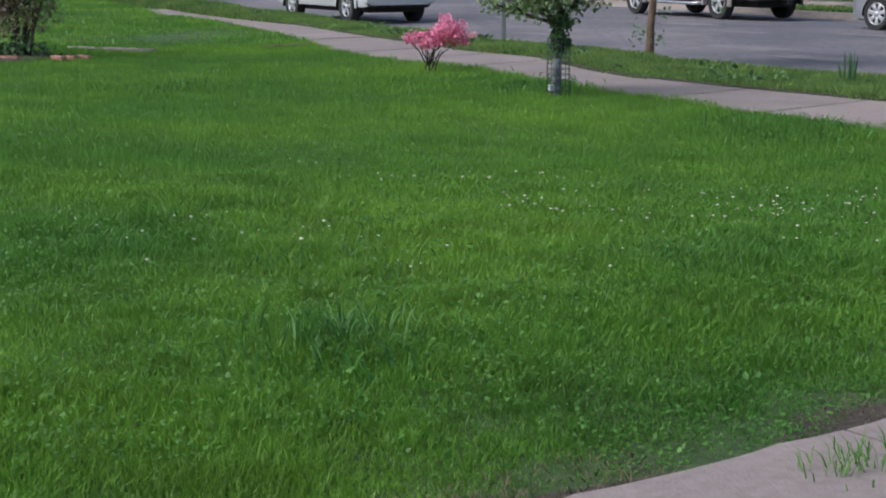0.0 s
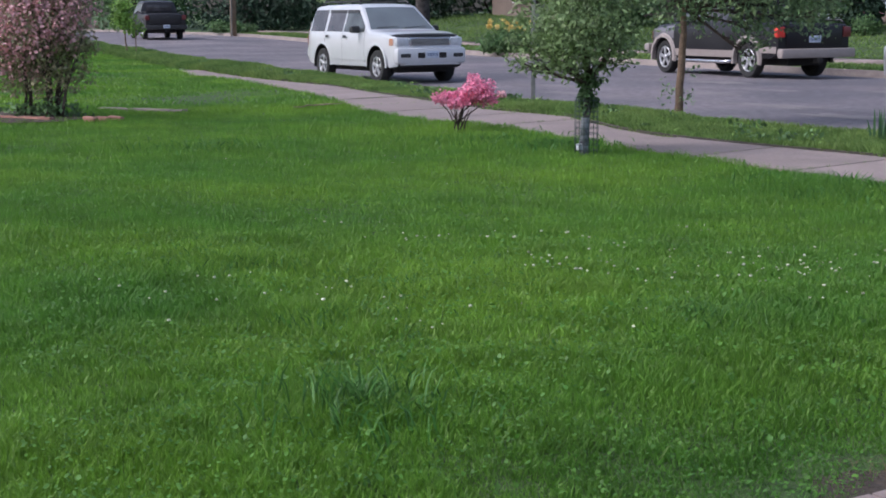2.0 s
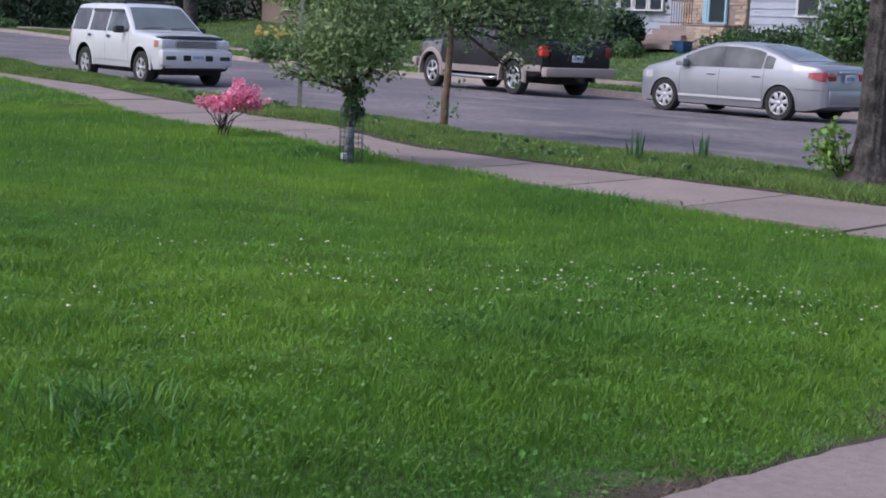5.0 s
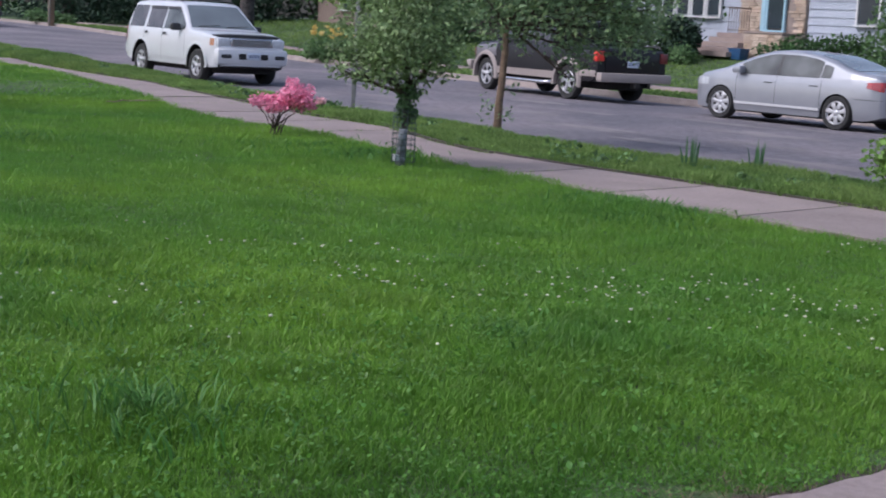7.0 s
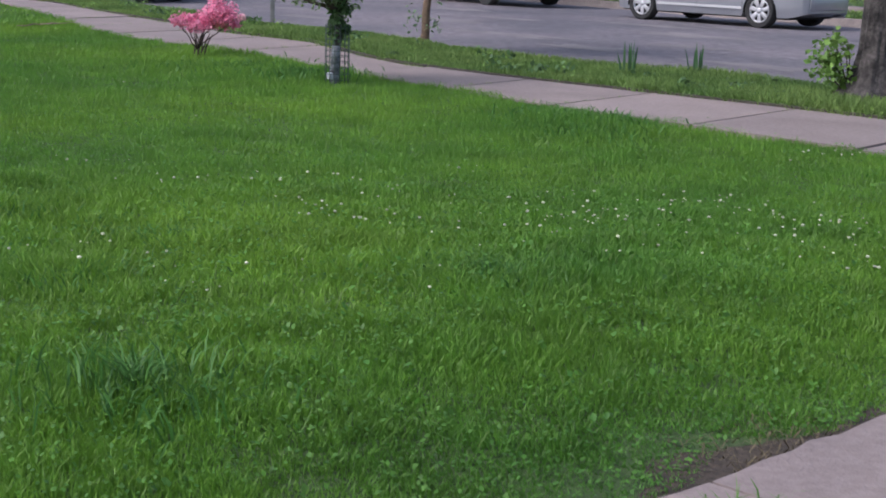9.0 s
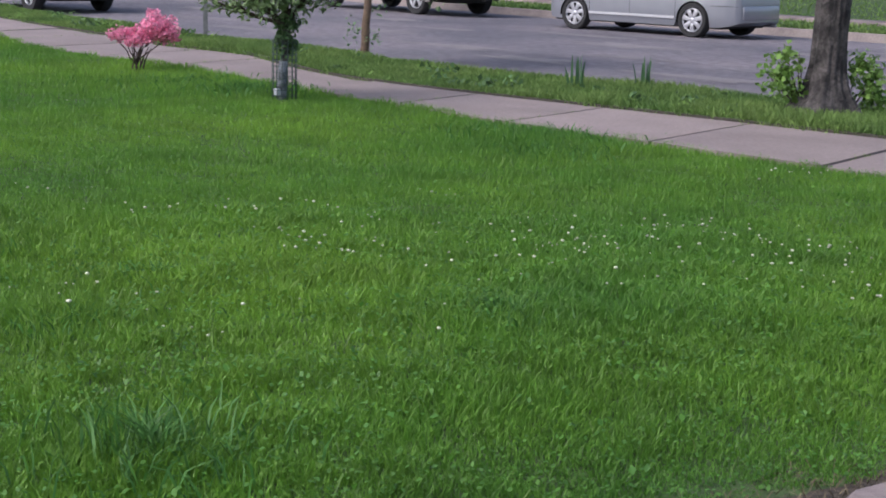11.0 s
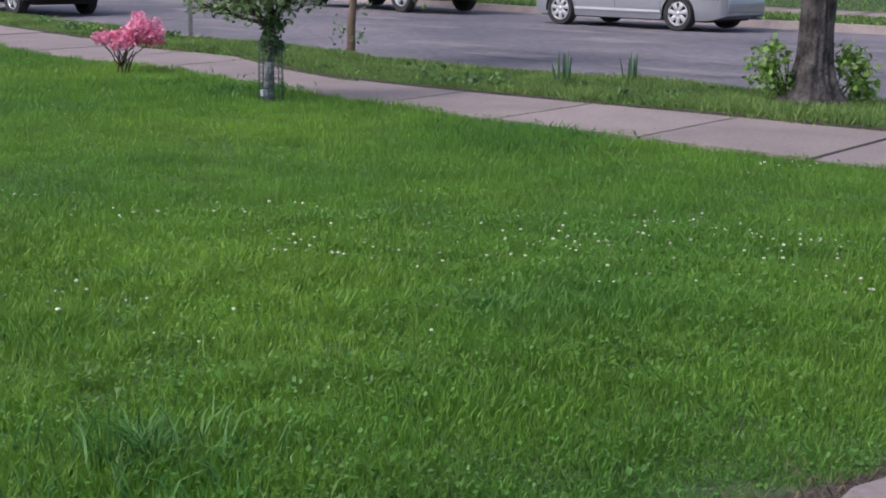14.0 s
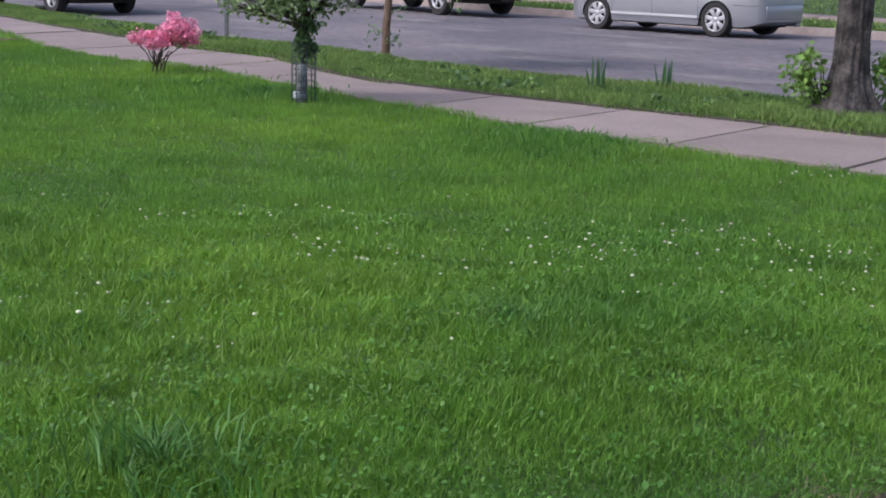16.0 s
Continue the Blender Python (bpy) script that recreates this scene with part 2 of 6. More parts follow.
def raw(name, verts, faces, material, parent=None, label="", smooth=False):
    """A mesh from arrays: verts (n, 3) and equal-sided faces (m, k)."""
    verts, faces = np.asarray(verts, np.float32), np.asarray(faces, np.int32)
    me = bpy.data.meshes.new(name)
    m, k = faces.shape
    me.vertices.add(len(verts))
    me.vertices.foreach_set("co", verts.ravel())
    me.loops.add(m * k)
    me.loops.foreach_set("vertex_index", faces.ravel())
    me.polygons.add(m)
    me.polygons.foreach_set("loop_start", np.arange(0, m * k, k, dtype=np.int32))
    me.update(calc_edges=True)
    if smooth:
        me.polygons.foreach_set("use_smooth", np.ones(m, bool))
    me.materials.append(material)
    ob = new(name, me)
    if parent:
        ob.parent = parent
    return tagged(ob, label)


def box(bm, x0, x1, y0, y1, z0, z1, bevel=0.0):
    r = bmesh.ops.create_cube(bm, size=1.0)
    for v in r["verts"]:
        v.co = Vector(((x0 + x1) / 2 + v.co.x * (x1 - x0), (y0 + y1) / 2 + v.co.y * (y1 - y0), (z0 + z1) / 2 + v.co.z * (z1 - z0)))
    if bevel:
        es = list({e for v in r["verts"] for e in v.link_edges})
        bmesh.ops.bevel(bm, geom=es, offset=bevel, segments=2, affect="EDGES", profile=0.5)
    return bm


def boxed(x0, x1, y0, y1, z0, z1, bevel=0.0):
    return box(bmesh.new(), x0, x1, y0, y1, z0, z1, bevel)


def tube(bm, pts, radii, sides=8, cap=True):
    """A tapered tube along points."""
    pts = [Vector(p) for p in pts]
    rings = []
    for i, p in enumerate(pts):
        d = (pts[min(i + 1, len(pts) - 1)] - pts[max(i - 1, 0)]).normalized()
        a = d.orthogonal().normalized() if abs(d.z) > 0.99 else d.cross(Vector((0, 0, 1))).normalized()
        b = d.cross(a)
        rings.append([bm.verts.new(p + (a * math.cos(t) + b * math.sin(t)) * radii[i]) for t in [2 * math.pi * k / sides for k in range(sides)]])
    for r0, r1 in zip(rings, rings[1:]):
        for k in range(sides):
            bm.faces.new((r0[k], r0[(k + 1) % sides], r1[(k + 1) % sides], r1[k]))
    if cap:
        bm.faces.new(rings[0][::-1])
        bm.faces.new(rings[-1])
    return bm


def lathe(bm, prof, axis_y=True, seg=28, y0=0.0, cx=0.0, cz=0.0):
    """Revolve (radius, offset) pairs about the y axis through (cx, cz)."""
    rings = []
    for r, o in prof:
        rings.append([bm.verts.new((cx + r * math.cos(2 * math.pi * k / seg), y0 + o, cz + r * math.sin(2 * math.pi * k / seg))) for k in range(seg)])
    for r0, r1 in zip(rings, rings[1:]):
        for k in range(seg):
            bm.faces.new((r0[k], r0[(k + 1) % seg], r1[(k + 1) % seg], r1[k]))
    return bm


# ---------------------------------------------------------------- lie of the land


def bend(x, x0, s, k=2.0):
    u = (x0 - np.asarray(x, float)) / k
    return s * k * np.log1p(np.exp(np.clip(u, -40, 40)))


def kerb_near(x):
    return 13.78 + bend(x, -15, 0.21)


def kerb_far(x):
    return 26.4 + bend(x, -18, 0.175)


FAR_EDGE = ((-46, 18.6), (-41.6, 17.55), (-36.4, 16.55), (-31.7, 15.5), (-25.8, 14.7), (-22.3, 13.85), (-20.2, 13.5), (-17.8, 12.9), (-16.4, 13.05), (-14.25, 12.12), (-12.9, 11.68), (-11.1, 11.6), (-9.6, 11.68), (-8, 11.74), (-5, 11.75))
NEAR_EDGE = ((-46, 19.1), (-39, 16.85), (-33, 15.0), (-29.3, 14.45), (-26.4, 13.9), (-22.3, 12.65), (-20, 11.75), (-18.7, 11.4), (-17, 11.15), (-15.4, 11.2), (-14, 10.97), (-13, 10.66), (-12, 10.42), (-10, 10.1), (-8, 9.98), (-5, 9.85))


def edge_line(x, knots):
    x = np.asarray(x, float)
    kx, ky = np.array(knots).T
    slope = (ky[1] - ky[0]) / (kx[1] - kx[0])
    return sum(np.interp(x + d, kx, ky) + slope * np.minimum(x + d - kx[0], 0) for d in (-0.5, -0.25, 0, 0.25, 0.5)) / 5


def walk_far(x):
    return edge_line(x, FAR_EDGE)


def walk_near(x):
    return edge_line(x, NEAR_EDGE)


def ease(u):
    u = np.clip(u, 0, 1)
    return u * u * (3 - 2 * u)


def lawn_rise(x, y):
    """The lawn swells gently towards the house."""
    return 0.16 * ease((8.2 - y) / 5.4) * ease((-2.6 - x) / 1.6) * ease((x + 15) / 5)


def rise(x):
    """The street climbs a little towards its far end."""
    return 0.32 * np.clip((-42 - np.asarray(x, float)) / 30, 0, 1) ** 1.3


def ground_z(x, y):
    x, y = np.asarray(x, float), np.asarray(y, float)
    near = 0.08 + 0.015 * np.sin(x * 0.9 + y * 0.5) * np.cos(y * 0.7)
    far = 0.13 + 0.9 * np.clip((y - kerb_far(x) - 5) / 9, 0, 1) ** 1.2
    near = near + 0.05 * ((y > walk_far(x) + 0.02) & (y < kerb_near(x)))
    near = near + lawn_rise(x, y)
    mid = -0.06
    z = np.where(y < kerb_near(x) - 0.13, near, np.where(y > kerb_far(x) + 0.13, far, mid))
    return z + rise(x)


xs = np.concatenate([np.linspace(-2500, -140, 14), np.linspace(-130, -52, 27), np.linspace(-50, 12, 125), np.linspace(20, 100, 12), np.linspace(140, 2500, 12)])
rows_y = []
kn, kf = kerb_near(xs), kerb_far(xs)
kn, kf = np.minimum(kn, 40 + 0 * kn), np.minimum(kf, 52 + 0 * kf)
for y in np.concatenate([[-2500, -600, -150, -60, -25, -10], np.linspace(-4, 9.5, 46), [9.9]]):
    rows_y.append(np.full_like(xs, y))
wf = np.minimum(walk_far(xs), kn - 1.0)
rows_y += [wf - 0.6, wf - 0.02, wf + 0.025]
for f in (0.33, 0.66):
    rows_y.append(wf + 0.025 + (kn - 0.14 - wf - 0.025) * f)
rows_y += [kn - 0.14, kn - 0.12, (kn + kf) / 2, kf + 0.12, kf + 0.14]
for d in (1.5, 3, 5, 6.5, 8, 10, 12, 14, 18, 26, 45, 90, 250, 700, 2400):
    rows_y.append(kf + 0.14 + d)
Y = np.array(rows_y)
X = np.broadcast_to(xs, Y.shape)
Z = ground_z(X, Y)
i_kn = len(Y) - 20
Z[i_kn] = 0.11 + rise(xs)
Z[i_kn + 1] = -0.06 + rise(xs)
Z[i_kn + 2] = -0.06 + rise(xs)
Z[i_kn + 3] = -0.06 + rise(xs)
Z[i_kn + 4] = 0.13 + rise(xs)
nr, nc = Y.shape
idx = np.arange(nr * nc).reshape(nr, nc)
quads = np.stack([idx[:-1, :-1], idx[:-1, 1:], idx[1:, 1:], idx[1:, :-1]], -1).reshape(-1, 4)
ground = raw("ground", np.stack([X, Y, Z], -1).reshape(-1, 3), quads, TURF, smooth=True)
tagged(ground, "grassy front yards sloping beside a curved residential street", "ground", kind="structure")

# street surface
xr = np.concatenate([np.linspace(-125, -52, 24), np.linspace(-50, 12, 90), np.linspace(16, 90, 10)])
fr = np.linspace(0, 1, 13)
RX = np.broadcast_to(xr, (13, len(xr)))
RY = kerb_near(xr) + (kerb_far(xr) - kerb_near(xr)) * fr[:, None]
RZ = rise(xr) + 0.05 * (1 - (2 * fr[:, None] - 1) ** 2) - 0.012
idx = np.arange(RX.size).reshape(RX.shape)
quads = np.stack([idx[:-1, :-1], idx[:-1, 1:], idx[1:, 1:], idx[1:, :-1]], -1).reshape(-1, 4)
road = raw("road", np.stack([RX, RY, RZ], -1).reshape(-1, 3), quads, ASPHALT, smooth=True)
tagged(road, "worn grey asphalt street with pale patches and cracks", "road", kind="structure")


def road_z(x, y):
    f = (y - kerb_near(x)) / (kerb_far(x) - kerb_near(x))
    return float(rise(x) + 0.05 * (1 - (2 * f - 1) ** 2) - 0.012)


def kerb(name, fn, side, label):
    """A kerb: a low rounded concrete step with a gutter pan, along the street's edge."""
    x = np.concatenate([np.linspace(-120, -52, 20), np.linspace(-50, 12, 80), np.linspace(18, 80, 6)])
    prof = [(-0.13, -0.06), (-0.13, 0.125), (-0.10, 0.135), (-0.02, 0.13), (0.0, 0.11), (0.02, 0.004), (0.34, -0.004), (0.34, -0.06)]
    V = np.array([[(a, fn(a) + side * o, rise(a) + z) for a in x] for o, z in prof])
    i = np.arange(V.shape[0] * V.shape[1]).reshape(V.shape[:2])
    q = np.stack([i[:-1, :-1], i[:-1, 1:], i[1:, 1:], i[1:, :-1]], -1).reshape(-1, 4)
    if side < 0:
        q = q[:, ::-1]
    ob = raw(name, V.reshape(-1, 3), q, KERB, smooth=False)
    return tagged(ob, label, "kerb", kind="structure")


kerb("kerb_near", kerb_near, 1, "weathered concrete kerb below the grass verge")
kerb("kerb_far", kerb_far, -1, "stained concrete kerb across the street")

# ---------------------------------------------------------------- grass
rng = np.random.default_rng(7)


def value_noise(x, y, scale, seed):
    """Smooth 2D noise in 0..1 on arrays."""
    g = np.random.default_rng(seed).random((256, 256))
    u, v = x / scale + 1000.0, y / scale + 1000.0
    i, j = np.floor(u).astype(int), np.floor(v).astype(int)
    fu, fv = u - i, v - j
    fu, fv = fu * fu * (3 - 2 * fu), fv * fv * (3 - 2 * fv)
    i0, j0, i1, j1 = i % 256, j % 256, (i + 1) % 256, (j + 1) % 256
    return (g[i0, j0] * (1 - fu) + g[i1, j0] * fu) * (1 - fv) + (g[i0, j1] * (1 - fu) + g[i1, j1] * fu) * fv


def blades(name, x, y, z, height, width, lean, material, parent=None, fine=True):
    """Tapered bent blades of grass, three triangles each, or one triangle where they are far off."""
    n = len(x)
    a = rng.random(n) * 2 * math.pi
    ca, sa = np.cos(a), np.sin(a)
    b = rng.random(n) * 2 * math.pi
    lx, ly = np.cos(b) * lean * height, np.sin(b) * lean * height
    w = width * (0.7 + 0.6 * rng.random(n))
    base = np.stack([x, y, z - 0.01], -1)
    side = np.stack([ca * w / 2, sa * w / 2, 0 * w], -1)
    mid = base + np.stack([lx * 0.35, ly * 0.35, height * 0.6], -1)
    tip = base + np.stack([lx, ly, height * np.sqrt(np.clip(1 - 0.5 * lean ** 2, 0.3, 1))], -1)
    if not fine:
        P = np.stack([base - side, base + side, tip], 1).astype(np.float32)
        return raw(name, P.reshape(-1, 3), np.arange(3 * n).reshape(-1, 3), material, parent)
    P = np.zeros((n, 5, 3), np.float32)
    P[:, 0], P[:, 1], P[:, 2], P[:, 3], P[:, 4] = base - side, base + side, mid - side * 0.8, mid + side * 0.8, tip
    o = (np.arange(n) * 5)[:, None]
    F = np.concatenate([o + [[0, 1, 3]], o + [[0, 3, 2]], o + [[2, 3, 4]]])
    return raw(name, P.reshape(-1, 3), F, material, parent)


def scatter(n, x0, x1, y0, y1):
    return x0 + (x1 - x0) * rng.random(n), y0 + (y1 - y0) * rng.random(n)


def sector(n, d0, d1, a0, a1, power):
    """Points round the path's foot, denser near it: distance d0..d1, heading a0..a1 degrees left of +y."""
    u = rng.random(n)
    k = 2 - power
    d = (d0 ** k + (d1 ** k - d0 ** k) * u) ** (1 / k)
    a = np.radians(a0 + (a1 - a0) * rng.random(n))
    return -0.2 - np.sin(a) * d, 0.25 + np.cos(a) * d


WALK_EDGE = -2.57


def lawn_ok(x, y):
    edge = WALK_EDGE - 0.05 - 0.16 * value_noise(x, y, 0.35, 3) ** 2 - 0.15 * np.exp(-((y - 3.85) / 0.22) ** 2)
    return (x < edge) & (y < walk_near(x) + 0.22 * value_noise(x, y * 0.2, 0.28, 5) - 0.08)


TUFTS = ((-3.85, 2.56, 0.26, 0.03), (-4.40, 4.50, 0.28, 0.03), (-8.35, 9.40, 0.5, 0.09), (-7.85, 8.95, 0.4, 0.06), (-6.70, 3.53, 0.35, 0.04), (-14.5, 6.9, 0.6, 0.08), (-5.17, 3.15, 0.25, 0.04), (-5.64, 3.87, 0.25, 0.03), (-12.5, 9.95, 0.5, 0.05), (-13.6, 10.0, 0.8, 0.05))


def lawn_height(x, y):
    h = 0.020 + 0.030 * value_noise(x, y, 0.9, 11) + 0.040 * value_noise(x, y, 0.20, 12) ** 1.5 + 0.022 * value_noise(x, y, 0.07, 13)
    h *= 0.5 + 0.5 * np.clip((WALK_EDGE - x) / 0.9, 0, 1)
    h = h + 0.035 * value_noise(x, y, 0.5, 15) * np.exp(-np.clip(walk_near(x) - y, 0, 9) / 0.35)
    for cx, cy, r, g in TUFTS:
        h = h + g * np.exp(-((x - cx) ** 2 + (y - cy) ** 2) / r ** 2)
    return h


gx, gy = sector(1150000, 3.2, 24, 22, 75, 1.3)
ok = lawn_ok(gx, gy) & (gx > -24)
thin = rng.random(len(gx)) < 1 - 0.6 * np.exp(-np.clip(WALK_EDGE - 0.1 - gx, 0, 9) / (0.03 + 0.10 * value_noise(gx * 0, gy, 0.5, 41)))
bare = rng.random(len(gx)) < 0.45 + 1.5 * value_noise(gx, gy, 0.10, 43)
gx, gy = gx[ok & thin & bare], gy[ok & thin & bare]
gh = lawn_height(gx, gy) * (0.5 + 0.65 * rng.random(len(gx)))
gd = np.hypot(gx + 0.2, gy - 0.25)
for close in (True, False):
    m = (gd < 8.5) == close
    lawn = blades("lawn_grass", gx[m], gy[m], ground_z(gx[m], gy[m]), gh[m], 0.0030 + 0.00045 * gd[m], 0.2 + 0.65 * rng.random(m.sum()), GRASS, fine=close)
    tagged(lawn, "thick unmown bright green lawn with soft tufts" if close else "bright green lawn reaching to the pavement", "grass", kind="stuff")

# the rest of the yard, thinner
ox, oy = scatter(60000, -23, 9, -7, 9.4)
oa, od = np.degrees(np.arctan2(-(ox + 0.2), oy - 0.25)), np.hypot(ox + 0.2, oy - 0.25)
oko = ((ox < WALK_EDGE - 0.1) | (ox > WALK_EDGE + 1.55)) & ~((oa > 22) & (oa < 75) & (od > 3.2)) & (oy < walk_near(ox))
ox, oy = ox[oko], oy[oko]
yard = blades("yard_grass", ox, oy, ground_z(ox, oy), 0.05 + 0.05 * rng.random(len(ox)), 0.012 + 0 * ox, 0.4 + 0.6 * rng.random(len(ox)), GRASS, fine=False)
tagged(yard, "green lawn grass round the concrete walk", "grass", kind="stuff")

# verge between pavement and street, and the near edge of the far lawns
vx, _ = scatter(240000, -62, -1, 0, 1)
vf = rng.random(len(vx))
vy = walk_far(vx) - 0.08 * value_noise(vx, vx * 0, 0.4, 8) + (kerb_near(vx) - 0.08 - walk_far(vx)) * vf
vh = (0.028 + 0.04 * value_noise(vx, vy, 0.6, 21) + 0.05 * value_noise(vx, vy, 1.7, 22) ** 2) * (0.6 + 0.8 * rng.random(len(vx)))
vh *= 1 + 0.9 * np.clip((-26 - vx) / 10, 0, 1)
verge = blades("verge_grass", vx, vy, ground_z(vx, vy), vh, 0.009 + 0.0008 * np.hypot(vx, vy), 0.3 + 0.6 * rng.random(len(vx)), VERGE, fine=False)
tagged(verge, "rough weedy grass strip between pavement and street", "grass", kind="stuff")

fx, _ = scatter(70000, -75, -8, 0, 1)
fd = 0.15 + 16 * rng.random(len(fx)) ** 1.6
fy = kerb_far(fx) + fd
okf = (fd < 2.6) | (fd > 4.1)
fx, fy = fx[okf], fy[okf]
fh = (0.06 + 0.07 * value_noise(fx, fy, 1.5, 31)) * (0.6 + 0.8 * rng.random(len(fx)))
far_grass = blades("far_lawn_grass", fx, fy, ground_z(fx, fy), fh, 0.06 + 0.0 * fx, 0.4 + 0.5 * rng.random(len(fx)), VERGE, fine=False)
tagged(far_grass, "green front lawns across the street", "grass", kind="stuff")

lx, ly = scatter(260000, -60, -20, 3, 20)
okl = (ly < walk_near(lx) + 0.05) | ((lx < -41.5) & (ly < kerb_near(lx) - 0.2))
lx, ly = lx[okl], ly[okl]
far_left = blades("side_lawn_grass", lx, ly, ground_z(lx, ly), (0.035 + 0.05 * value_noise(lx, ly, 1.2, 33)) * (0.6 + 0.8 * rng.random(len(lx))), 0.016 + 0.0006 * np.abs(lx), 0.3 + 0.6 * rng.random(len(lx)), GRASS, fine=False)
tagged(far_left, "neighbouring lawn beyond the flowering shrub", "grass", kind="stuff")

# ---------------------------------------------------------------- vehicles


class Shell:
    """The skin of a vehicle: front at +x, wheels on z = 0. top: (x, z) along the roofline; half: (x, half width); tuck: (z, share of width)."""

    def __init__(self, top, half, tuck, sill, arches):
        self.t, self.h, self.k, self.sill, self.arches = np.array(top), np.array(half), np.array(tuck), sill, arches
        self.x0, self.x1 = self.t[0, 0], self.t[-1, 0]

    def zt(self, x):
        return float(np.interp(x, self.t[:, 0], self.t[:, 1]))

    def hw(self, x, z):
        return float(np.interp(x, self.h[:, 0], self.h[:, 1]) * np.interp(z, self.k[:, 0], self.k[:, 1]))

    def zl(self, x):
        z = self.sill
        for xc, zc, r in self.arches:
            if abs(x - xc) < r:
                z = max(z, zc + math.sqrt(r * r - (x - xc) ** 2))
        e = 0.45
        z += 0.10 * max(0, 1 - (x - self.x0) / e) ** 2 + 0.06 * max(0, 1 - (self.x1 - x) / e) ** 2
        return min(z, self.zt(x) - 0.05)

    def body(self):
        bm = bmesh.new()
        xs_ = set(np.linspace(self.x0, self.x1, 60)) | set(self.t[:, 0])
        for xc, zc, r in self.arches:
            xs_ |= {xc + r * 0.9999 * math.sin(a) for a in np.linspace(-1.57, 1.57, 17)} | {xc - r, xc + r}
        xs_ = sorted(xs_)
        keep = [xs_[0]]
        for x in xs_[1:]:
            if x - keep[-1] > 0.004:
                keep.append(x)
        rings = []
        for x in keep:
            zl, zt = self.zl(x), self.zt(x)
            fs = np.linspace(0, 1, 13)
            side = [(self.hw(x, zl + (zt - zl) * f), zl + (zt - zl) * f) for f in fs]
            r = min(0.05, (zt - zl) * 0.3)
            side = [(y, z) for y, z in side if z < zt - r - 0.005] + [(self.hw(x, zt - r), zt - r), (self.hw(x, zt) - r * 0.35, zt - r * 0.35)]
            while len(side) < 14:
                side.insert(0, side[0])
            yt = self.hw(x, zt) - r
            top_ = [(yt * s, zt + 0.016 * (1 - s * s) * (yt > 0.3)) for s in (1, 0.66, 0.33, 0, -0.33, -0.66, -1)]
            loop = [(x, -y, z) for y, z in side] + [(x, -y, z) for y, z in top_] + [(x, y, z) for y, z in side[::-1]]
            rings.append([bm.verts.new(p) for p in loop])
        n = len(rings[0])
        for a, b in zip(rings, rings[1:]):
            for k in range(n):
                bm.faces.new((a[k], a[(k + 1) % n], b[(k + 1) % n], b[k]))
        bm.faces.new(rings[0])
        bm.faces.new(rings[-1][::-1])
        bmesh.ops.remove_doubles(bm, verts=bm.verts, dist=0.0005)
        bmesh.ops.recalc_face_normals(bm, faces=bm.faces)
        return bm

    def side(self, x0, x1, low, high, s, off=0.006, nx=14, nz=5):
        """A patch on the flank between heights low(x) and high(x); s = 1 left, -1 right."""
        bm = bmesh.new()
        g = []
        for x in np.linspace(x0, x1, nx):
            a, b = low(x), max(low(x) + 0.004, high(x))
            g.append([bm.verts.new((x, s * (self.hw(x, z) + off), z)) for z in np.linspace(a, b, nz)])
        for i in range(nx - 1):
            for j in range(nz - 1):
                q = (g[i][j], g[i + 1][j], g[i + 1][j + 1], g[i][j + 1])
                bm.faces.new(q if s < 0 else q[::-1])
        return bm

    def over(self, x0, x1, m0, m1, off=0.008, nx=8, ny=9):
        """A patch on the top, over most of the width: shares m0 at x0 and m1 at x1."""
        bm = bmesh.new()
        g = []
        for i, x in enumerate(np.linspace(x0, x1, nx)):
            z = self.zt(x)
            m = m0 + (m1 - m0) * i / (nx - 1)
            yt = self.hw(x, z) - 0.05
            g.append([bm.verts.new((x, yt * m * s, z + 0.016 * (1 - (m * s) ** 2) + off)) for s in np.linspace(-1, 1, ny)])
        for i in range(nx - 1):
            for j in range(ny - 1):
                bm.faces.new((g[i][j], g[i + 1][j], g[i + 1][j + 1], g[i][j + 1]))
        return bm


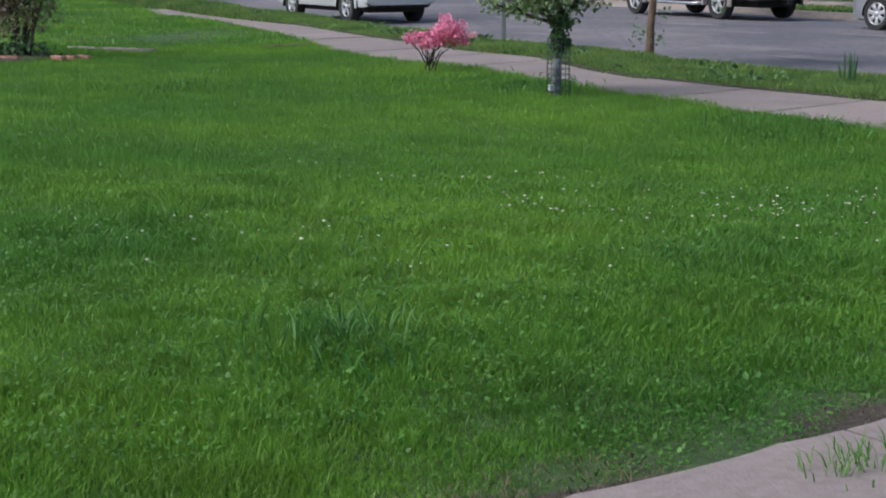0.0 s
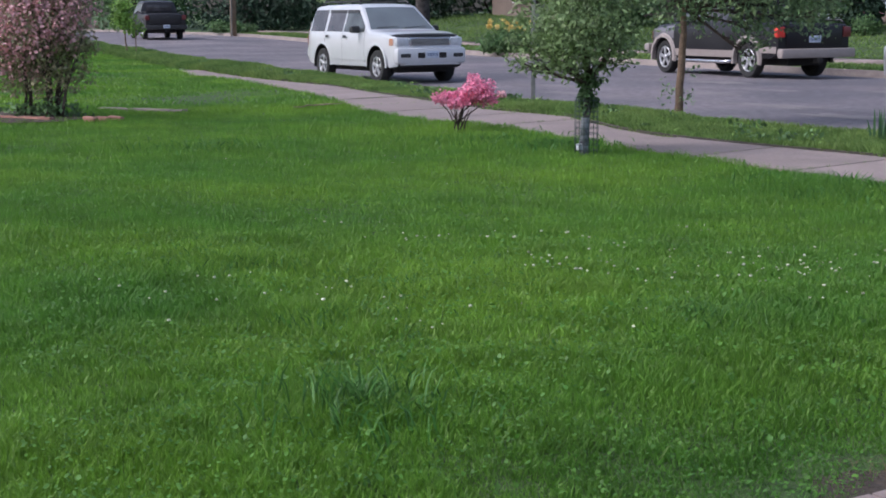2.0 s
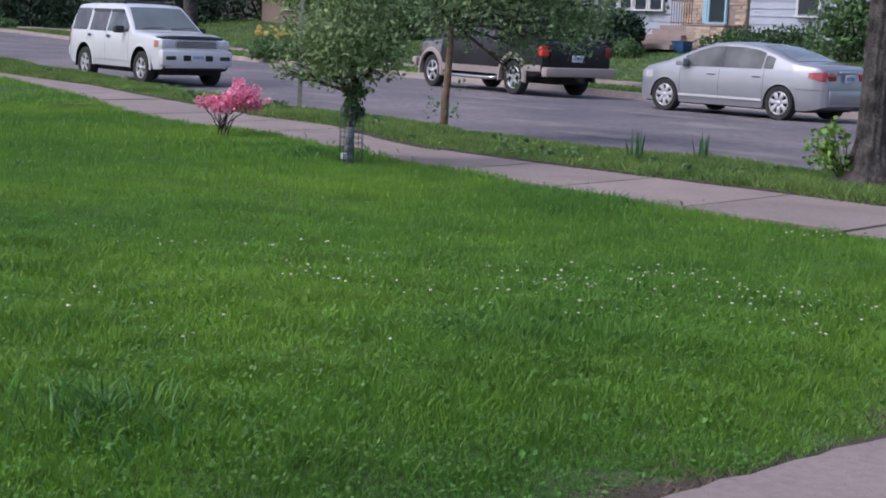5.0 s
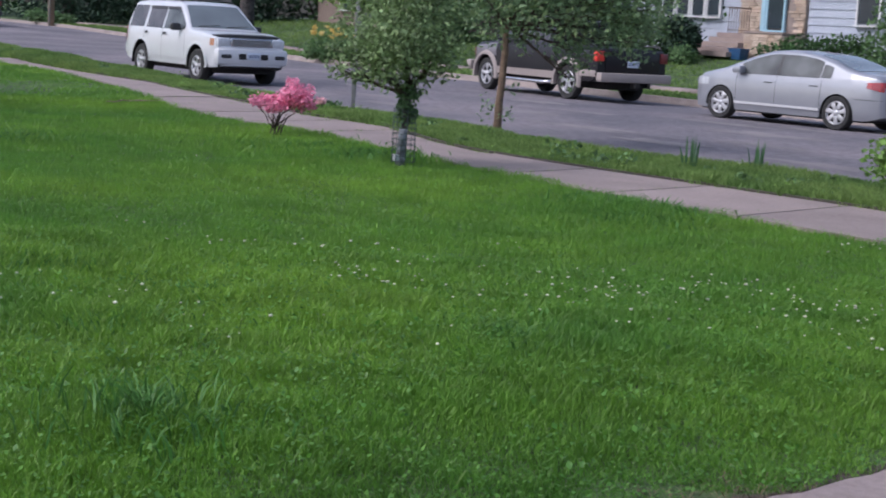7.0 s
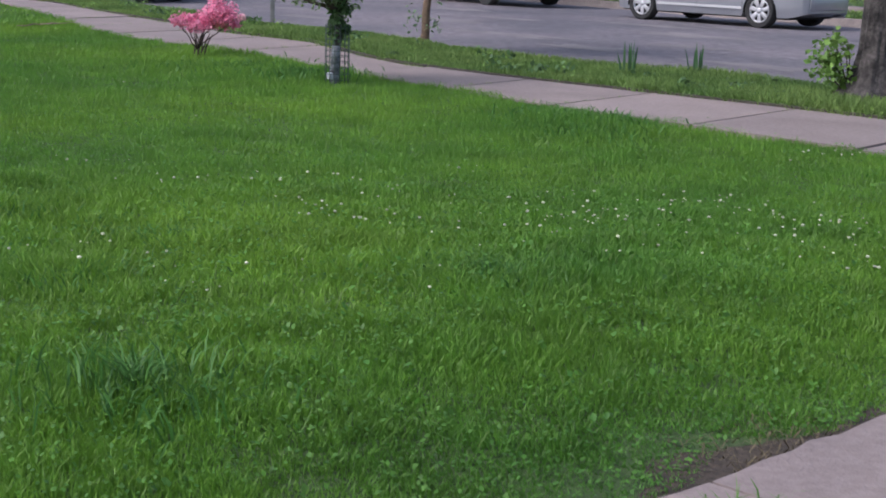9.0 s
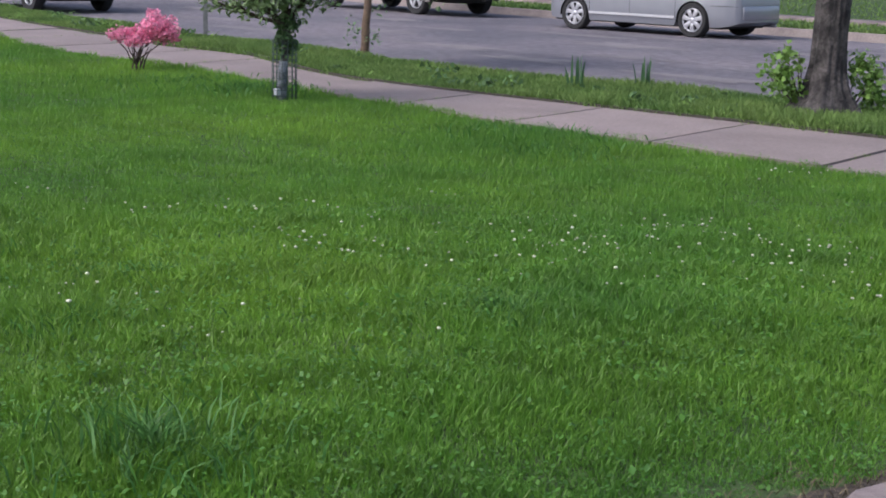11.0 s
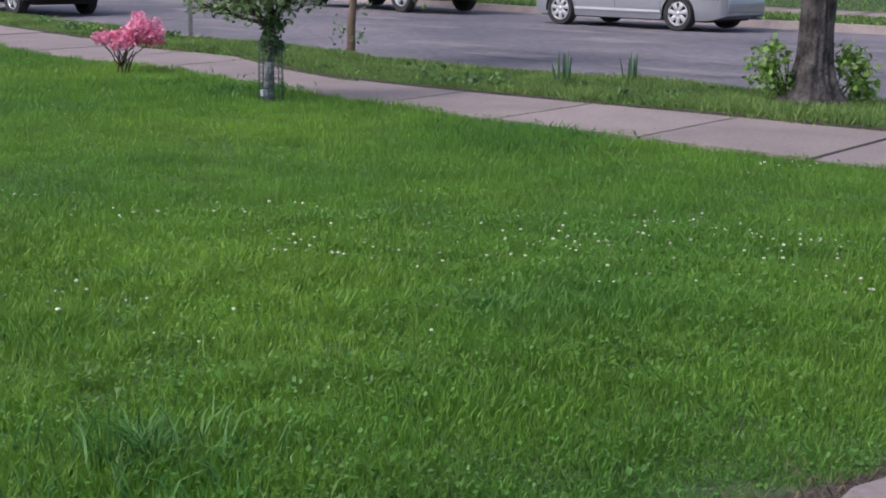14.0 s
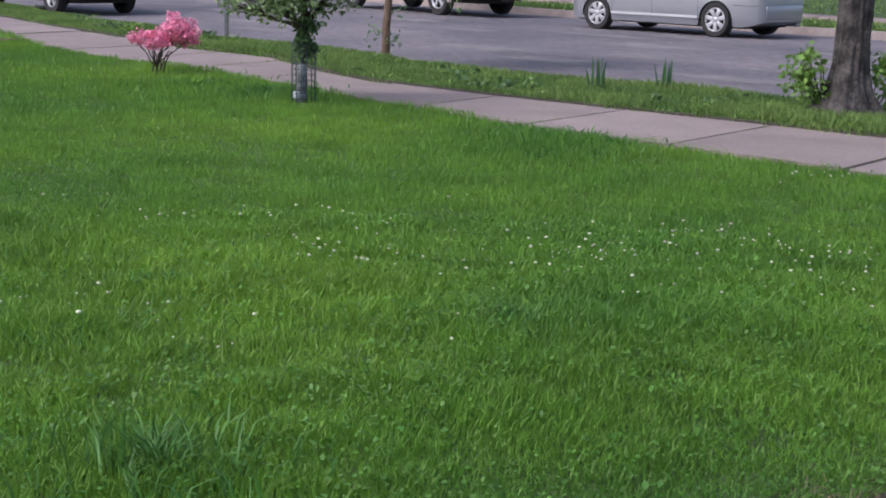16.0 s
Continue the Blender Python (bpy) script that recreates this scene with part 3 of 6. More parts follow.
def wheel(parent, x, y, r, rim, spokes, s):
    """A wheel with tyre, rim, hub and spokes; s: 1 faces +y, -1 faces -y."""
    w = 0.105
    bm = bmesh.new()
    prof = [(rim, -w * 0.9), (r * 0.93, -w), (r * 0.99, -w * 0.75), (r, -w * 0.3), (r, w * 0.3), (r * 0.99, w * 0.75), (r * 0.93, w), (rim * 1.04, w * 0.95), (rim, w * 0.7)]
    lathe(bm, prof, seg=32)
    bmesh.ops.recalc_face_normals(bm, faces=bm.faces)
    tyre = part("wheel", bm, TYRE, parent, "black rubber tyre on an alloy wheel")
    tyre.location = (x, y, r)
    bm = bmesh.new()
    lathe(bm, [(rim, w * 0.75), (rim * 0.93, w * 0.8), (rim * 0.9, w * 0.35), (0.02, w * 0.25)], seg=32)
    box(bm, -rim * 0.9, rim * 0.9, -0.02, 0.0, -rim * 0.9, rim * 0.9)
    for v in bm.verts:
        v.co.y *= s
    bm.faces.ensure_lookup_table()
    back = part("rim", bm, UNDER, tyre)
    bm = bmesh.new()
    lathe(bm, [(rim * 1.0, w * 0.72), (rim * 0.97, w * 0.9), (rim * 0.90, w * 0.88), (rim * 0.88, w * 0.5)], seg=32)
    for k in range(spokes):
        a = 2 * math.pi * k / spokes + 0.2
        c0 = len(bm.verts)
        b2 = bmesh.new()
        box(b2, 0.05, rim * 0.92, w * 0.55, w * 0.86, -0.035, 0.035, 0.008)
        for v in b2.verts:
            f = 0.8 + 0.5 * v.co.x / rim
            X_, Z_ = v.co.x, v.co.z * f
            v.co.x, v.co.z = X_ * math.cos(a) - Z_ * math.sin(a), X_ * math.sin(a) + Z_ * math.cos(a)
        tmp = bpy.data.meshes.new("tmp")
        b2.to_mesh(tmp)
        b2.free()
        bm.from_mesh(tmp)
        bpy.data.meshes.remove(tmp)
    lathe(bm, [(rim * 0.26, w * 0.5), (rim * 0.25, w * 0.9), (rim * 0.1, w * 0.97), (0.004, w * 0.97)], seg=16)
    for v in bm.verts:
        v.co.y *= s
    part("spokes", bm, ALLOY, tyre, "silver spoked wheel cover")
    return tyre


def wheel_well(parent, xc, zc, r, y0, y1, s):
    """The dark liner of a wheel arch, set just inside the bodywork, with its inner wall."""
    bm = bmesh.new()
    g = []
    for k in range(19):
        a = math.pi * (-0.04 + 1.08 * k / 18)
        c, d = xc + r * math.cos(a), zc + r * math.sin(a)
        g.append([bm.verts.new((c, s * y0, d)), bm.verts.new((c, s * y1, d))])
    for a, b in zip(g, g[1:]):
        bm.faces.new((a[0], b[0], b[1], a[1]))
    bm.faces.new([p[0] for p in g])
    return part("wheel_well", bm, UNDER, parent, "dark wheel arch liner")


def bar_on(parent, name, x0, x1, y0, y1, z0, z1, m, bevel=0.01, label=""):
    return part(name, boxed(x0, x1, y0, y1, z0, z1, min(bevel, 0.45 * min(abs(x1 - x0), abs(y1 - y0), abs(z1 - z0)))), m, parent, label)


def plate(parent, x, z, s):
    p = bar_on(parent, "number_plate", x, x + 0.012 * s if s > 0 else x + 0.012, -0.155, 0.155, z - 0.075, z + 0.075, PLATE, 0.004) if s > 0 else bar_on(parent, "number_plate", x - 0.012, x, -0.155, 0.155, z - 0.075, z + 0.075, PLATE, 0.004)
    for k in range(6):
        y = -0.11 + k * 0.044
        xx = x + s * 0.013
        bar_on(p, "bar", min(xx, xx + s * 0.002), max(xx, xx + s * 0.002), y - 0.012, y + 0.012, z - 0.035, z + 0.035, PLATE_BAR, 0.0)


# silver saloon
def build_sedan(x, y, rz):
    c = thing("sedan", x, y, road_z(x, y), rz, "silver four-door saloon car parked at the far kerb", "car")
    top = [(-2.24, 0.62), (-2.22, 0.80), (-2.16, 0.955), (-2.05, 1.02), (-1.72, 1.06), (-1.45, 1.12), (-1.1, 1.26), (-0.75, 1.37), (-0.35, 1.425), (0.0, 1.435), (0.3, 1.405), (0.62, 1.31),
           (1.0, 1.14), (1.35, 0.985), (1.62, 0.92), (1.9, 0.86), (2.08, 0.78), (2.19, 0.66), (2.24, 0.52)]
    top = [(a, z if z < 1 else 1 + (z - 1) * 0.88) for a, z in top]
    half = [(-2.24, 0.62), (-2.18, 0.72), (-2.0, 0.80), (-1.6, 0.86), (-0.8, 0.875), (0.8, 0.875), (1.5, 0.86), (1.9, 0.78), (2.1, 0.66), (2.2, 0.52), (2.24, 0.42)]
    tuck = [(0.15, 0.93), (0.35, 0.99), (0.6, 1.0), (0.78, 0.985), (0.92, 0.95), (1.1, 0.86), (1.3, 0.755), (1.45, 0.68)]
    sh = Shell(top, half, tuck, 0.20, [(1.35, 0.31, 0.345), (-1.35, 0.31, 0.345)])
    b = part("body", sh.body(), SILVER_CAR, c)
    part("underbody", boxed(-1.9, 1.95, -0.70, 0.70, 0.17, 0.30, 0.04), UNDER, c)
    for s in (1, -1):
        lo = lambda q: 0.90 + 0.02 * (0.6 - q) * 0.6
        hi = lambda q: min(sh.zt(q) - 0.07, 1.30)
        part("front_window", sh.side(0.06, 0.92, lo, hi, s), GLASS_CAR, c)
        part("rear_window", sh.side(-0.92, 0.0, lo, hi, s), GLASS_CAR, c)
        part("pillar", sh.side(0.0, 0.06, lo, hi, s, 0.005, 3), BLACK_PLASTIC, c)
        part("quarter_glass", sh.side(-1.16, -0.94, lambda q: 0.925, lambda q: min(sh.zt(q) - 0.09, 1.16), s), GLASS_CAR, c)
        part("side_moulding", sh.side(-0.98, 0.98, lambda q: 0.325, lambda q: 0.372, s, 0.022, 8, 3), TRIM_WHITE, c)
        for gx in (0.04, -0.98, 0.98):
            part("door_gap", sh.side(gx - 0.004, gx + 0.004, lambda q: 0.30, lambda q: 0.89, s, 0.003, 2, 8), BLACK_PLASTIC, c)
        for hx in (0.22, -0.82):
            part("door_handle", sh.side(hx - 0.09, hx + 0.09, lambda q: 0.775, lambda q: 0.805, s, 0.03, 6, 3), SILVER_CAR, c)
            # dark strip painted on the flank for the shade below the handle
            part("handle_shade", sh.side(hx - 0.10, hx + 0.10, lambda q: 0.755, lambda q: 0.775, s, 0.004, 6, 3), UNDER, c)
        part("tail_lamp", sh.side(-2.215, -1.92, lambda q: 0.74 + 0.20 * (q + 2.2), lambda q: 0.915 - 0.08 * (q + 2.2), s, 0.010), LAMP_RED, c, "red tail lamp lens")
        part("tail_lamp_inner", boxed(-2.235, -2.17, min(s * 0.36, s * 0.62), max(s * 0.36, s * 0.62), 0.75, 0.90, 0.02), LAMP_RED, c)
        part("head_lamp", sh.side(1.70, 2.13, lambda q: 0.64, lambda q: min(0.78, sh.zt(q) - 0.02), s, 0.008), LAMP_CLEAR, c)
        m = bmesh.new()
        box(m, 0.78, 0.98, -0.10, 0.10, -0.07, 0.07, 0.035)
        for v in m.verts:
            v.co.y += s * 0.93
            v.co.z += 0.97
        part("mirror", m, SILVER_CAR, c)
        part("rear_bumper_seam", sh.side(-2.2, -1.72, lambda q: 0.58, lambda q: 0.588, s, 0.004, 8, 2), UNDER, c)
        for wx in (1.35, -1.35):
            wheel_well(c, wx, 0.31, 0.338, 0.52, 0.868 if wx < 0 else 0.862, s)
            wheel(c, wx, s * 0.765, 0.315, 0.215, 7, s)
    part("windscreen", sh.over(0.36, 1.28, 0.92, 0.97), GLASS_WIND, c)
    part("rear_screen", sh.over(-1.62, -0.72, 0.9, 0.86), GLASS_WIND, c)
    bar_on(c, "bumper", -2.275, -2.12, -0.60, 0.60, 0.34, 0.60, SILVER_CAR, 0.05)
    bar_on(c, "exhaust_pipe", -2.25, -1.9, -0.56, -0.50, 0.20, 0.26, CHROME, 0.02)
    plate(c, -2.262, 0.80, -1)
    bar_on(c, "boot_trim", -2.262, -2.20, -0.28, 0.28, 0.895, 0.925, CHROME, 0.008)
    return c


def build_suv(x, y, rz):
    c = thing("suv", x, y, road_z(x, y), rz, "white sport utility vehicle with dark bonnet deflector beside the verge", "car")
    top = [(-2.42, 0.75), (-2.41, 1.05), (-2.36, 1.22), (-2.20, 1.60), (-2.10, 1.70), (-1.6, 1.735), (-0.6, 1.75), (0.10, 1.74), (0.28, 1.70), (0.62, 1.45), (0.98, 1.175), (1.10, 1.145), (1.6, 1.12),
           (2.05, 1.055), (2.18, 0.98), (2.26, 0.86), (2.33, 0.78), (2.36, 0.74), (2.37, 0.60)]
    half = [(-2.42, 0.80), (-2.35, 0.87), (-2.1, 0.91), (-1.0, 0.92), (1.0, 0.92), (1.7, 0.91), (2.1, 0.87), (2.27, 0.80), (2.34, 0.70), (2.37, 0.60)]
    tuck = [(0.25, 0.93), (0.45, 0.985), (0.75, 1.0), (1.0, 0.985), (1.12, 0.955), (1.4, 0.86), (1.75, 0.755)]
    sh = Shell(top, half, tuck, 0.36, [(1.445, 0.38, 0.46), (-1.445, 0.38, 0.46)])
    part("body", sh.body(), WHITE_CAR, c)
    part("underbody", boxed(-2.1, 2.0, -0.66, 0.66, 0.24, 0.42, 0.05), UNDER, c)
    bar_on(c, "axle_beam", -1.6, -1.3, -0.66, 0.66, 0.26, 0.36, UNDER, 0.04)
    bar_on(c, "front_axle", 1.3, 1.6, -0.66, 0.66, 0.24, 0.34, UNDER, 0.04)
    for s in (1, -1):
        lo = lambda q: 1.125
        hi = lambda q: min(sh.zt(q) - 0.07, 1.62)
        part("front_window", sh.side(-0.28, 0.80, lo, hi, s), GLASS_CAR, c)
        part("rear_window", sh.side(-1.22, -0.36, lo, hi, s), GLASS_DARK, c)
        part("cargo_window", sh.side(-2.20, -1.36, lo, hi, s), GLASS_DARK, c)
        part("window_shade", sh.side(-0.30, 0.34, lambda q: hi(q) - 0.06, hi, s, 0.02), BLACK_PLASTIC, c)
        part("rear_window_shade", sh.side(-1.24, -0.36, lambda q: hi(q) - 0.06, hi, s, 0.02), BLACK_PLASTIC, c)
        for gx in (-0.32, -1.30, 0.86):
            part("door_gap", sh.side(gx - 0.005, gx + 0.005, lambda q: 0.45, lambda q: 1.11, s, 0.003, 2, 8), BLACK_PLASTIC, c)
        part("body_side_moulding", sh.side(-0.95, 0.95, lambda q: 0.50, lambda q: 0.545, s, 0.016, 8, 3), WHITE_CAR, c)
        for hx in (-0.16, -1.14):
            part("door_handle", sh.side(hx - 0.085, hx + 0.085, lambda q: 0.985, lambda q: 1.045, s, 0.022, 6, 3), BLACK_PLASTIC, c)
        for ax in (1.445, -1.445):
            b = bmesh.new()
            n = 18
            g = []
            for k in range(n):
                a = math.pi * (-0.02 + 1.04 * k / (n - 1))
                g.append([b.verts.new((ax + r * math.cos(a), s * (0.90 + o), 0.38 + r * math.sin(a))) for r, o in ((0.455, -0.03), (0.457, 0.020), (0.480, 0.022), (0.515, 0.012))])
            for k in range(n - 1):
                for j in range(3):
                    b.faces.new((g[k][j], g[k + 1][j], g[k + 1][j + 1], g[k][j + 1]))
            bmesh.ops.recalc_face_normals(b, faces=b.faces)
            part("wheel_arch_flare", b, WHITE_CAR, c)
        part("mud_flap", boxed(-1.97, -1.94, min(s * 0.66, s * 0.9), max(s * 0.66, s * 0.9), 0.28, 0.72, 0.008), BLACK_PLASTIC, c)
        m = boxed(0.50, 0.66, min(s * 0.90, s * 1.12), max(s * 0.90, s * 1.12), 1.10, 1.26, 0.04)
        part("mirror", m, BLACK_PLASTIC, c)
        part("head_lamp", boxed(2.10, 2.295, min(s * 0.50, s * 0.82), max(s * 0.50, s * 0.82), 0.81, 1.015, 0.045), LAMP_CLEAR, c, "clear headlamp lens")
        part("indicator_lamp", sh.side(2.04, 2.17, lambda q: 0.84, lambda q: 0.99, s, 0.012), LAMP_AMBER, c, "amber side indicator")
        part("fog_lamp", boxed(2.30, 2.408, min(s * 0.50, s * 0.80), max(s * 0.50, s * 0.80), 0.555, 0.69, 0.045), BLACK_PLASTIC, c)
        part("bumper_vent", boxed(2.36, 2.408, min(s * 0.17, s * 0.36), max(s * 0.17, s * 0.36), 0.56, 0.69, 0.02), UNDER, c)
        r = bmesh.new()
        tube(r, [(-1.95, s * 0.62, 1.73), (-1.85, s * 0.62, 1.80), (0.0, s * 0.62, 1.81), (0.12, s * 0.62, 1.745)], [0.02] * 4, 8)
        part("roof_rail", r, BLACK_PLASTIC, c)
        part("tail_lamp", sh.side(-2.415, -2.30, lambda q: 0.80, lambda q: 1.15, s, 0.01), LAMP_RED, c)
        for wx in (1.445, -1.445):
            wheel_well(c, wx, 0.38, 0.452, 0.5, 0.918, s)
            wheel(c, wx, s * 0.80, 0.365, 0.225, 5, s)
    for cx in (-1.5, -0.5):
        bar_on(c, "roof_crossbar", cx - 0.03, cx + 0.03, -0.62, 0.62, 1.80, 1.83, BLACK_PLASTIC)
    part("windscreen", sh.over(0.34, 0.98, 0.93, 0.98), GLASS_WIND, c)
    bar_on(c, "front_bumper", 2.16, 2.40, -0.86, 0.86, 0.44, 0.79, WHITE_CAR, 0.07)
    bar_on(c, "grille_surround", 2.18, 2.305, -0.52, 0.52, 0.82, 1.015, CHROME, 0.03)
    gr = bar_on(c, "grille", 2.28, 2.32, -0.47, 0.47, 0.845, 0.99, mat("grille_mesh", (0.16, 0.16, 0.17), (0.10, 0.10, 0.11), 40, 0.5, metal=0.4), 0.012)
    for k in range(5):
        bar_on(gr, "slat", 2.318, 2.326, -0.46, 0.46, 0.858 + k * 0.028, 0.866 + k * 0.028, CHROME, 0.0)
    b = bmesh.new()
    g = []
    for k in range(15):
        yy = -0.82 + 1.64 * k / 14
        xx = 2.16 - 0.16 * (abs(yy) / 0.82) ** 3
        g.append([b.verts.new((xx + dx, yy, 1.045 - 0.03 * (abs(yy) / .82) ** 3 + dz)) for dx, dz in ((-0.12, 0.0), (-0.02, 0.055), (0.06, 0.035), (0.065, -0.02), (-0.05, -0.03))])
    for k in range(14):
        for j in range(5):
            b.faces.new((g[k][j], g[k + 1][j], g[k + 1][(j + 1) % 5], g[k][(j + 1) % 5]))
    bmesh.ops.recalc_face_normals(b, faces=b.faces)
    part("bonnet_deflector", b, BLACK_PLASTIC, c, "dark plastic bonnet deflector")
    bar_on(c, "lower_grille", 2.10, 2.30, -0.78, 0.78, 0.36, 0.482, UNDER, 0.04)
    bar_on(c, "rear_bumper", -2.47, -2.3, -0.86, 0.86, 0.50, 0.74, WHITE_CAR, 0.05)
    plate(c, 2.402, 0.64, 1)
    for s in (-0.35, 0.35):
        w_ = bmesh.new()
        tube(w_, [(1.02, s - 0.3, 1.215), (0.96, s + 0.25, 1.25)], [0.012, 0.008], 6)
        part("wiper", w_, BLACK_PLASTIC, c)
    return c


def build_pickup(x, y, rz, paint, hood, trim, tail_red, label):
    c = thing("pickup_truck", x, y, road_z(x, y), rz, label, "truck")
    wb = 1.74
    top = [(-2.85, 0.62), (-2.84, 1.14), (-2.80, 1.18), (-1.05, 1.20), (-1.02, 1.22), (-0.98, 1.55), (-0.88, 1.74), (-0.6, 1.80), (0.2, 1.82), (0.55, 1.78), (0.9, 1.52), (1.25, 1.24), (1.4, 1.20), (2.2, 1.13), (2.48, 1.04), (2.62, 0.92), (2.66, 0.70)]
    half = [(-2.85, 0.93), (-2.6, 0.95), (1.6, 0.96), (2.2, 0.92), (2.5, 0.82), (2.66, 0.70)]
    tuck = [(0.3, 0.95), (0.6, 1.0), (1.0, 0.99), (1.18, 0.95), (1.5, 0.84), (1.85, 0.73)]
    sh = Shell(top, half, tuck, 0.44, [(wb, 0.39, 0.47), (-wb, 0.39, 0.47)])
    part("body", sh.body(), paint, c)
    part("bonnet", sh.over(1.30, 2.5, 1.0, 0.98, 0.012), hood, c)
    part("underbody", boxed(-2.6, 2.3, -0.5, 0.5, 0.28, 0.48, 0.05), UNDER, c)
    part("rear_axle", boxed(-wb - 0.12, -wb + 0.12, -0.7, 0.7, 0.28, 0.5, 0.08), UNDER, c)
    for s in (1, -1):
        part("lower_panel", sh.side(-wb + 0.5, wb - 0.5, lambda q: 0.44, lambda q: 0.60, s, 0.02), trim, c)
        part("front_fender", sh.side(wb - 0.45, 2.5, lambda q: max(0.84, sh.zl(q)), lambda q: sh.zt(q) - 0.06, s, 0.008, 20), hood, c)
        part("bed_lower_panel", sh.side(-2.82, -wb - 0.5, lambda q: 0.56, lambda q: 0.70, s, 0.02), trim, c)
        lo = lambda q: 1.235
        hi = lambda q: min(sh.zt(q) - 0.09, 1.68)
        part("front_window", sh.side(0.02, 1.0, lo, hi, s), GLASS_CAR, c)
        part("rear_window", sh.side(-0.86, -0.06, lo, hi, s), GLASS_DARK, c)
        for ax in (wb, -wb):
            b = bmesh.new()
            g = []
            for k in range(20):
                a = math.pi * (-0.06 + 1.12 * k / 19)
                g.append([b.verts.new((ax + r * math.cos(a), s * (0.93 + o), 0.40 + r * math.sin(a))) for r, o in ((0.455, -0.03), (0.46, 0.075), (0.53, 0.07), (0.56, 0.02))])
            for k in range(19):
                for j in range(3):
                    b.faces.new((g[k][j], g[k + 1][j], g[k + 1][j + 1], g[k][j + 1]))
            bmesh.ops.recalc_face_normals(b, faces=b.faces)
            part("wheel_arch_flare", b, trim, c)
            wheel_well(c, ax, 0.39, 0.46, 0.5, 0.95, s)
            wheel(c, ax, s * 0.83, 0.39, 0.255, 5, s)
        st = bmesh.new()
        tube(st, [(1.15, s * 0.95, 0.36), (0.9, s * 1.03, 0.34), (-0.9, s * 1.03, 0.34), (-1.15, s * 0.95, 0.36)], [0.04] * 4, 8)
        part("running_board", st, CHROME if trim is TAN_TRIM else BLACK_PLASTIC, c)
        part("tail_lamp", boxed(-2.875, -2.74, min(s * 0.76, s * 0.965), max(s * 0.76, s * 0.965), 0.90, 1.12, 0.02), tail_red if s > 0 else LAMP_DULL, c, "red tail lamp lens")
        part("indicator_lamp", sh.side(2.40, 2.60, lambda q: 0.82, lambda q: min(1.0, sh.zt(q) - 0.03), s, 0.015), LAMP_AMBER, c)
        part("mirror", boxed(0.88, 1.02, min(s * 0.95, s * 1.15), max(s * 0.95, s * 1.15), 1.22, 1.44, 0.04), BLACK_PLASTIC, c)
        rr = bmesh.new()
        tube(rr, [(-2.7, s * 0.90, 1.20), (-2.6, s * 0.90, 1.26), (-1.3, s * 0.90, 1.26), (-1.15, s * 0.90, 1.20)], [0.02] * 4, 8)
        part("bed_rail", rr, BLACK_PLASTIC, c)
    part("windscreen", sh.over(0.60, 1.22, 0.92, 0.97), GLASS_WIND, c)
    part("back_glass", boxed(-1.075, -1.03, -0.6, 0.6, 1.30, 1.62, 0.01), GLASS_DARK, c)
    bar_on(c, "tailgate", -2.875, -2.845, -0.73, 0.73, 0.68, 1.15, paint, 0.012)
    bar_on(c, "tailgate_handle", -2.89, -2.872, -0.14, 0.14, 0.98, 1.06, BLACK_PLASTIC, 0.006)
    bar_on(c, "rear_bumper", -3.06, -2.86, -0.96, 0.96, 0.46, 0.66, trim if trim is TAN_TRIM else BLACK_PLASTIC, 0.03)
    bar_on(c, "tow_hitch", -3.12, -2.9, -0.06, 0.06, 0.34, 0.46, UNDER, 0.01)
    bar_on(c, "front_bumper", 2.5, 2.72, -0.93, 0.93, 0.46, 0.70, trim, 0.05)
    plate(c, -2.89 if trim is TAN_TRIM else -3.062, 0.86 if trim is TAN_TRIM else 0.60, -1)
    return c


build_sedan(-17.97, 24.37, 180)
suv = build_suv(-29.45, 18.05, -4.6)
suv.scale = (0.965, 0.965, 0.965)
build_pickup(-26.10, 25.69, 170.1, DARK_CAR, GREY_HOOD, TAN_TRIM, RED_THING, "charcoal pickup truck with tan lower trim parked at the far kerb")
build_pickup(-70.4, 29.8, 166.5, BLACK_CAR, BLACK_CAR, BLACK_PLASTIC, LAMP_DULL, "black pickup truck parked far down the street")

# ---------------------------------------------------------------- pavement and front walk
slab_thing = tagged(new("pavement"), "cracked pale pinkish concrete pavement of square slabs", "pavement", kind="structure")
slab_rng = random.Random(4)
sx = -7.87 - 18 * 1.55
while sx < 14:
    bm = bmesh.new()
    e0, e1 = sx + 0.014, sx + 1.55 - 0.014
    zt0 = 0.108 + float(rise(sx)) + slab_rng.uniform(-0.008, 0.008)
    g = []
    for f in np.linspace(0, 1, 4):
        a = e0 + (e1 - e0) * f
        col = []
        for h in np.linspace(0, 1, 3):
            xx = a + 0.22 * (1 - h)
            yy = float(walk_near(xx)) * (1 - h) + float(walk_far(xx)) * h
            col.append(bm.verts.new((xx, yy, zt0)))
        g.append(col)
    fs = []
    for i in range(3):
        for j in range(2):
            fs.append(bm.faces.new((g[i][j], g[i + 1][j], g[i + 1][j + 1], g[i][j + 1])))
    r = bmesh.ops.extrude_face_region(bm, geom=fs)
    for v in [q for q in r["geom"] if isinstance(q, bmesh.types.BMVert)]:
        v.co.z += 0.0
    for v in {v for f in fs for v in f.verts}:
        v.co.z -= 0.12
    bmesh.ops.recalc_face_normals(bm, faces=bm.faces)
    part("slab", bm, CONCRETE, slab_thing, smooth=False)
    sx += 1.55

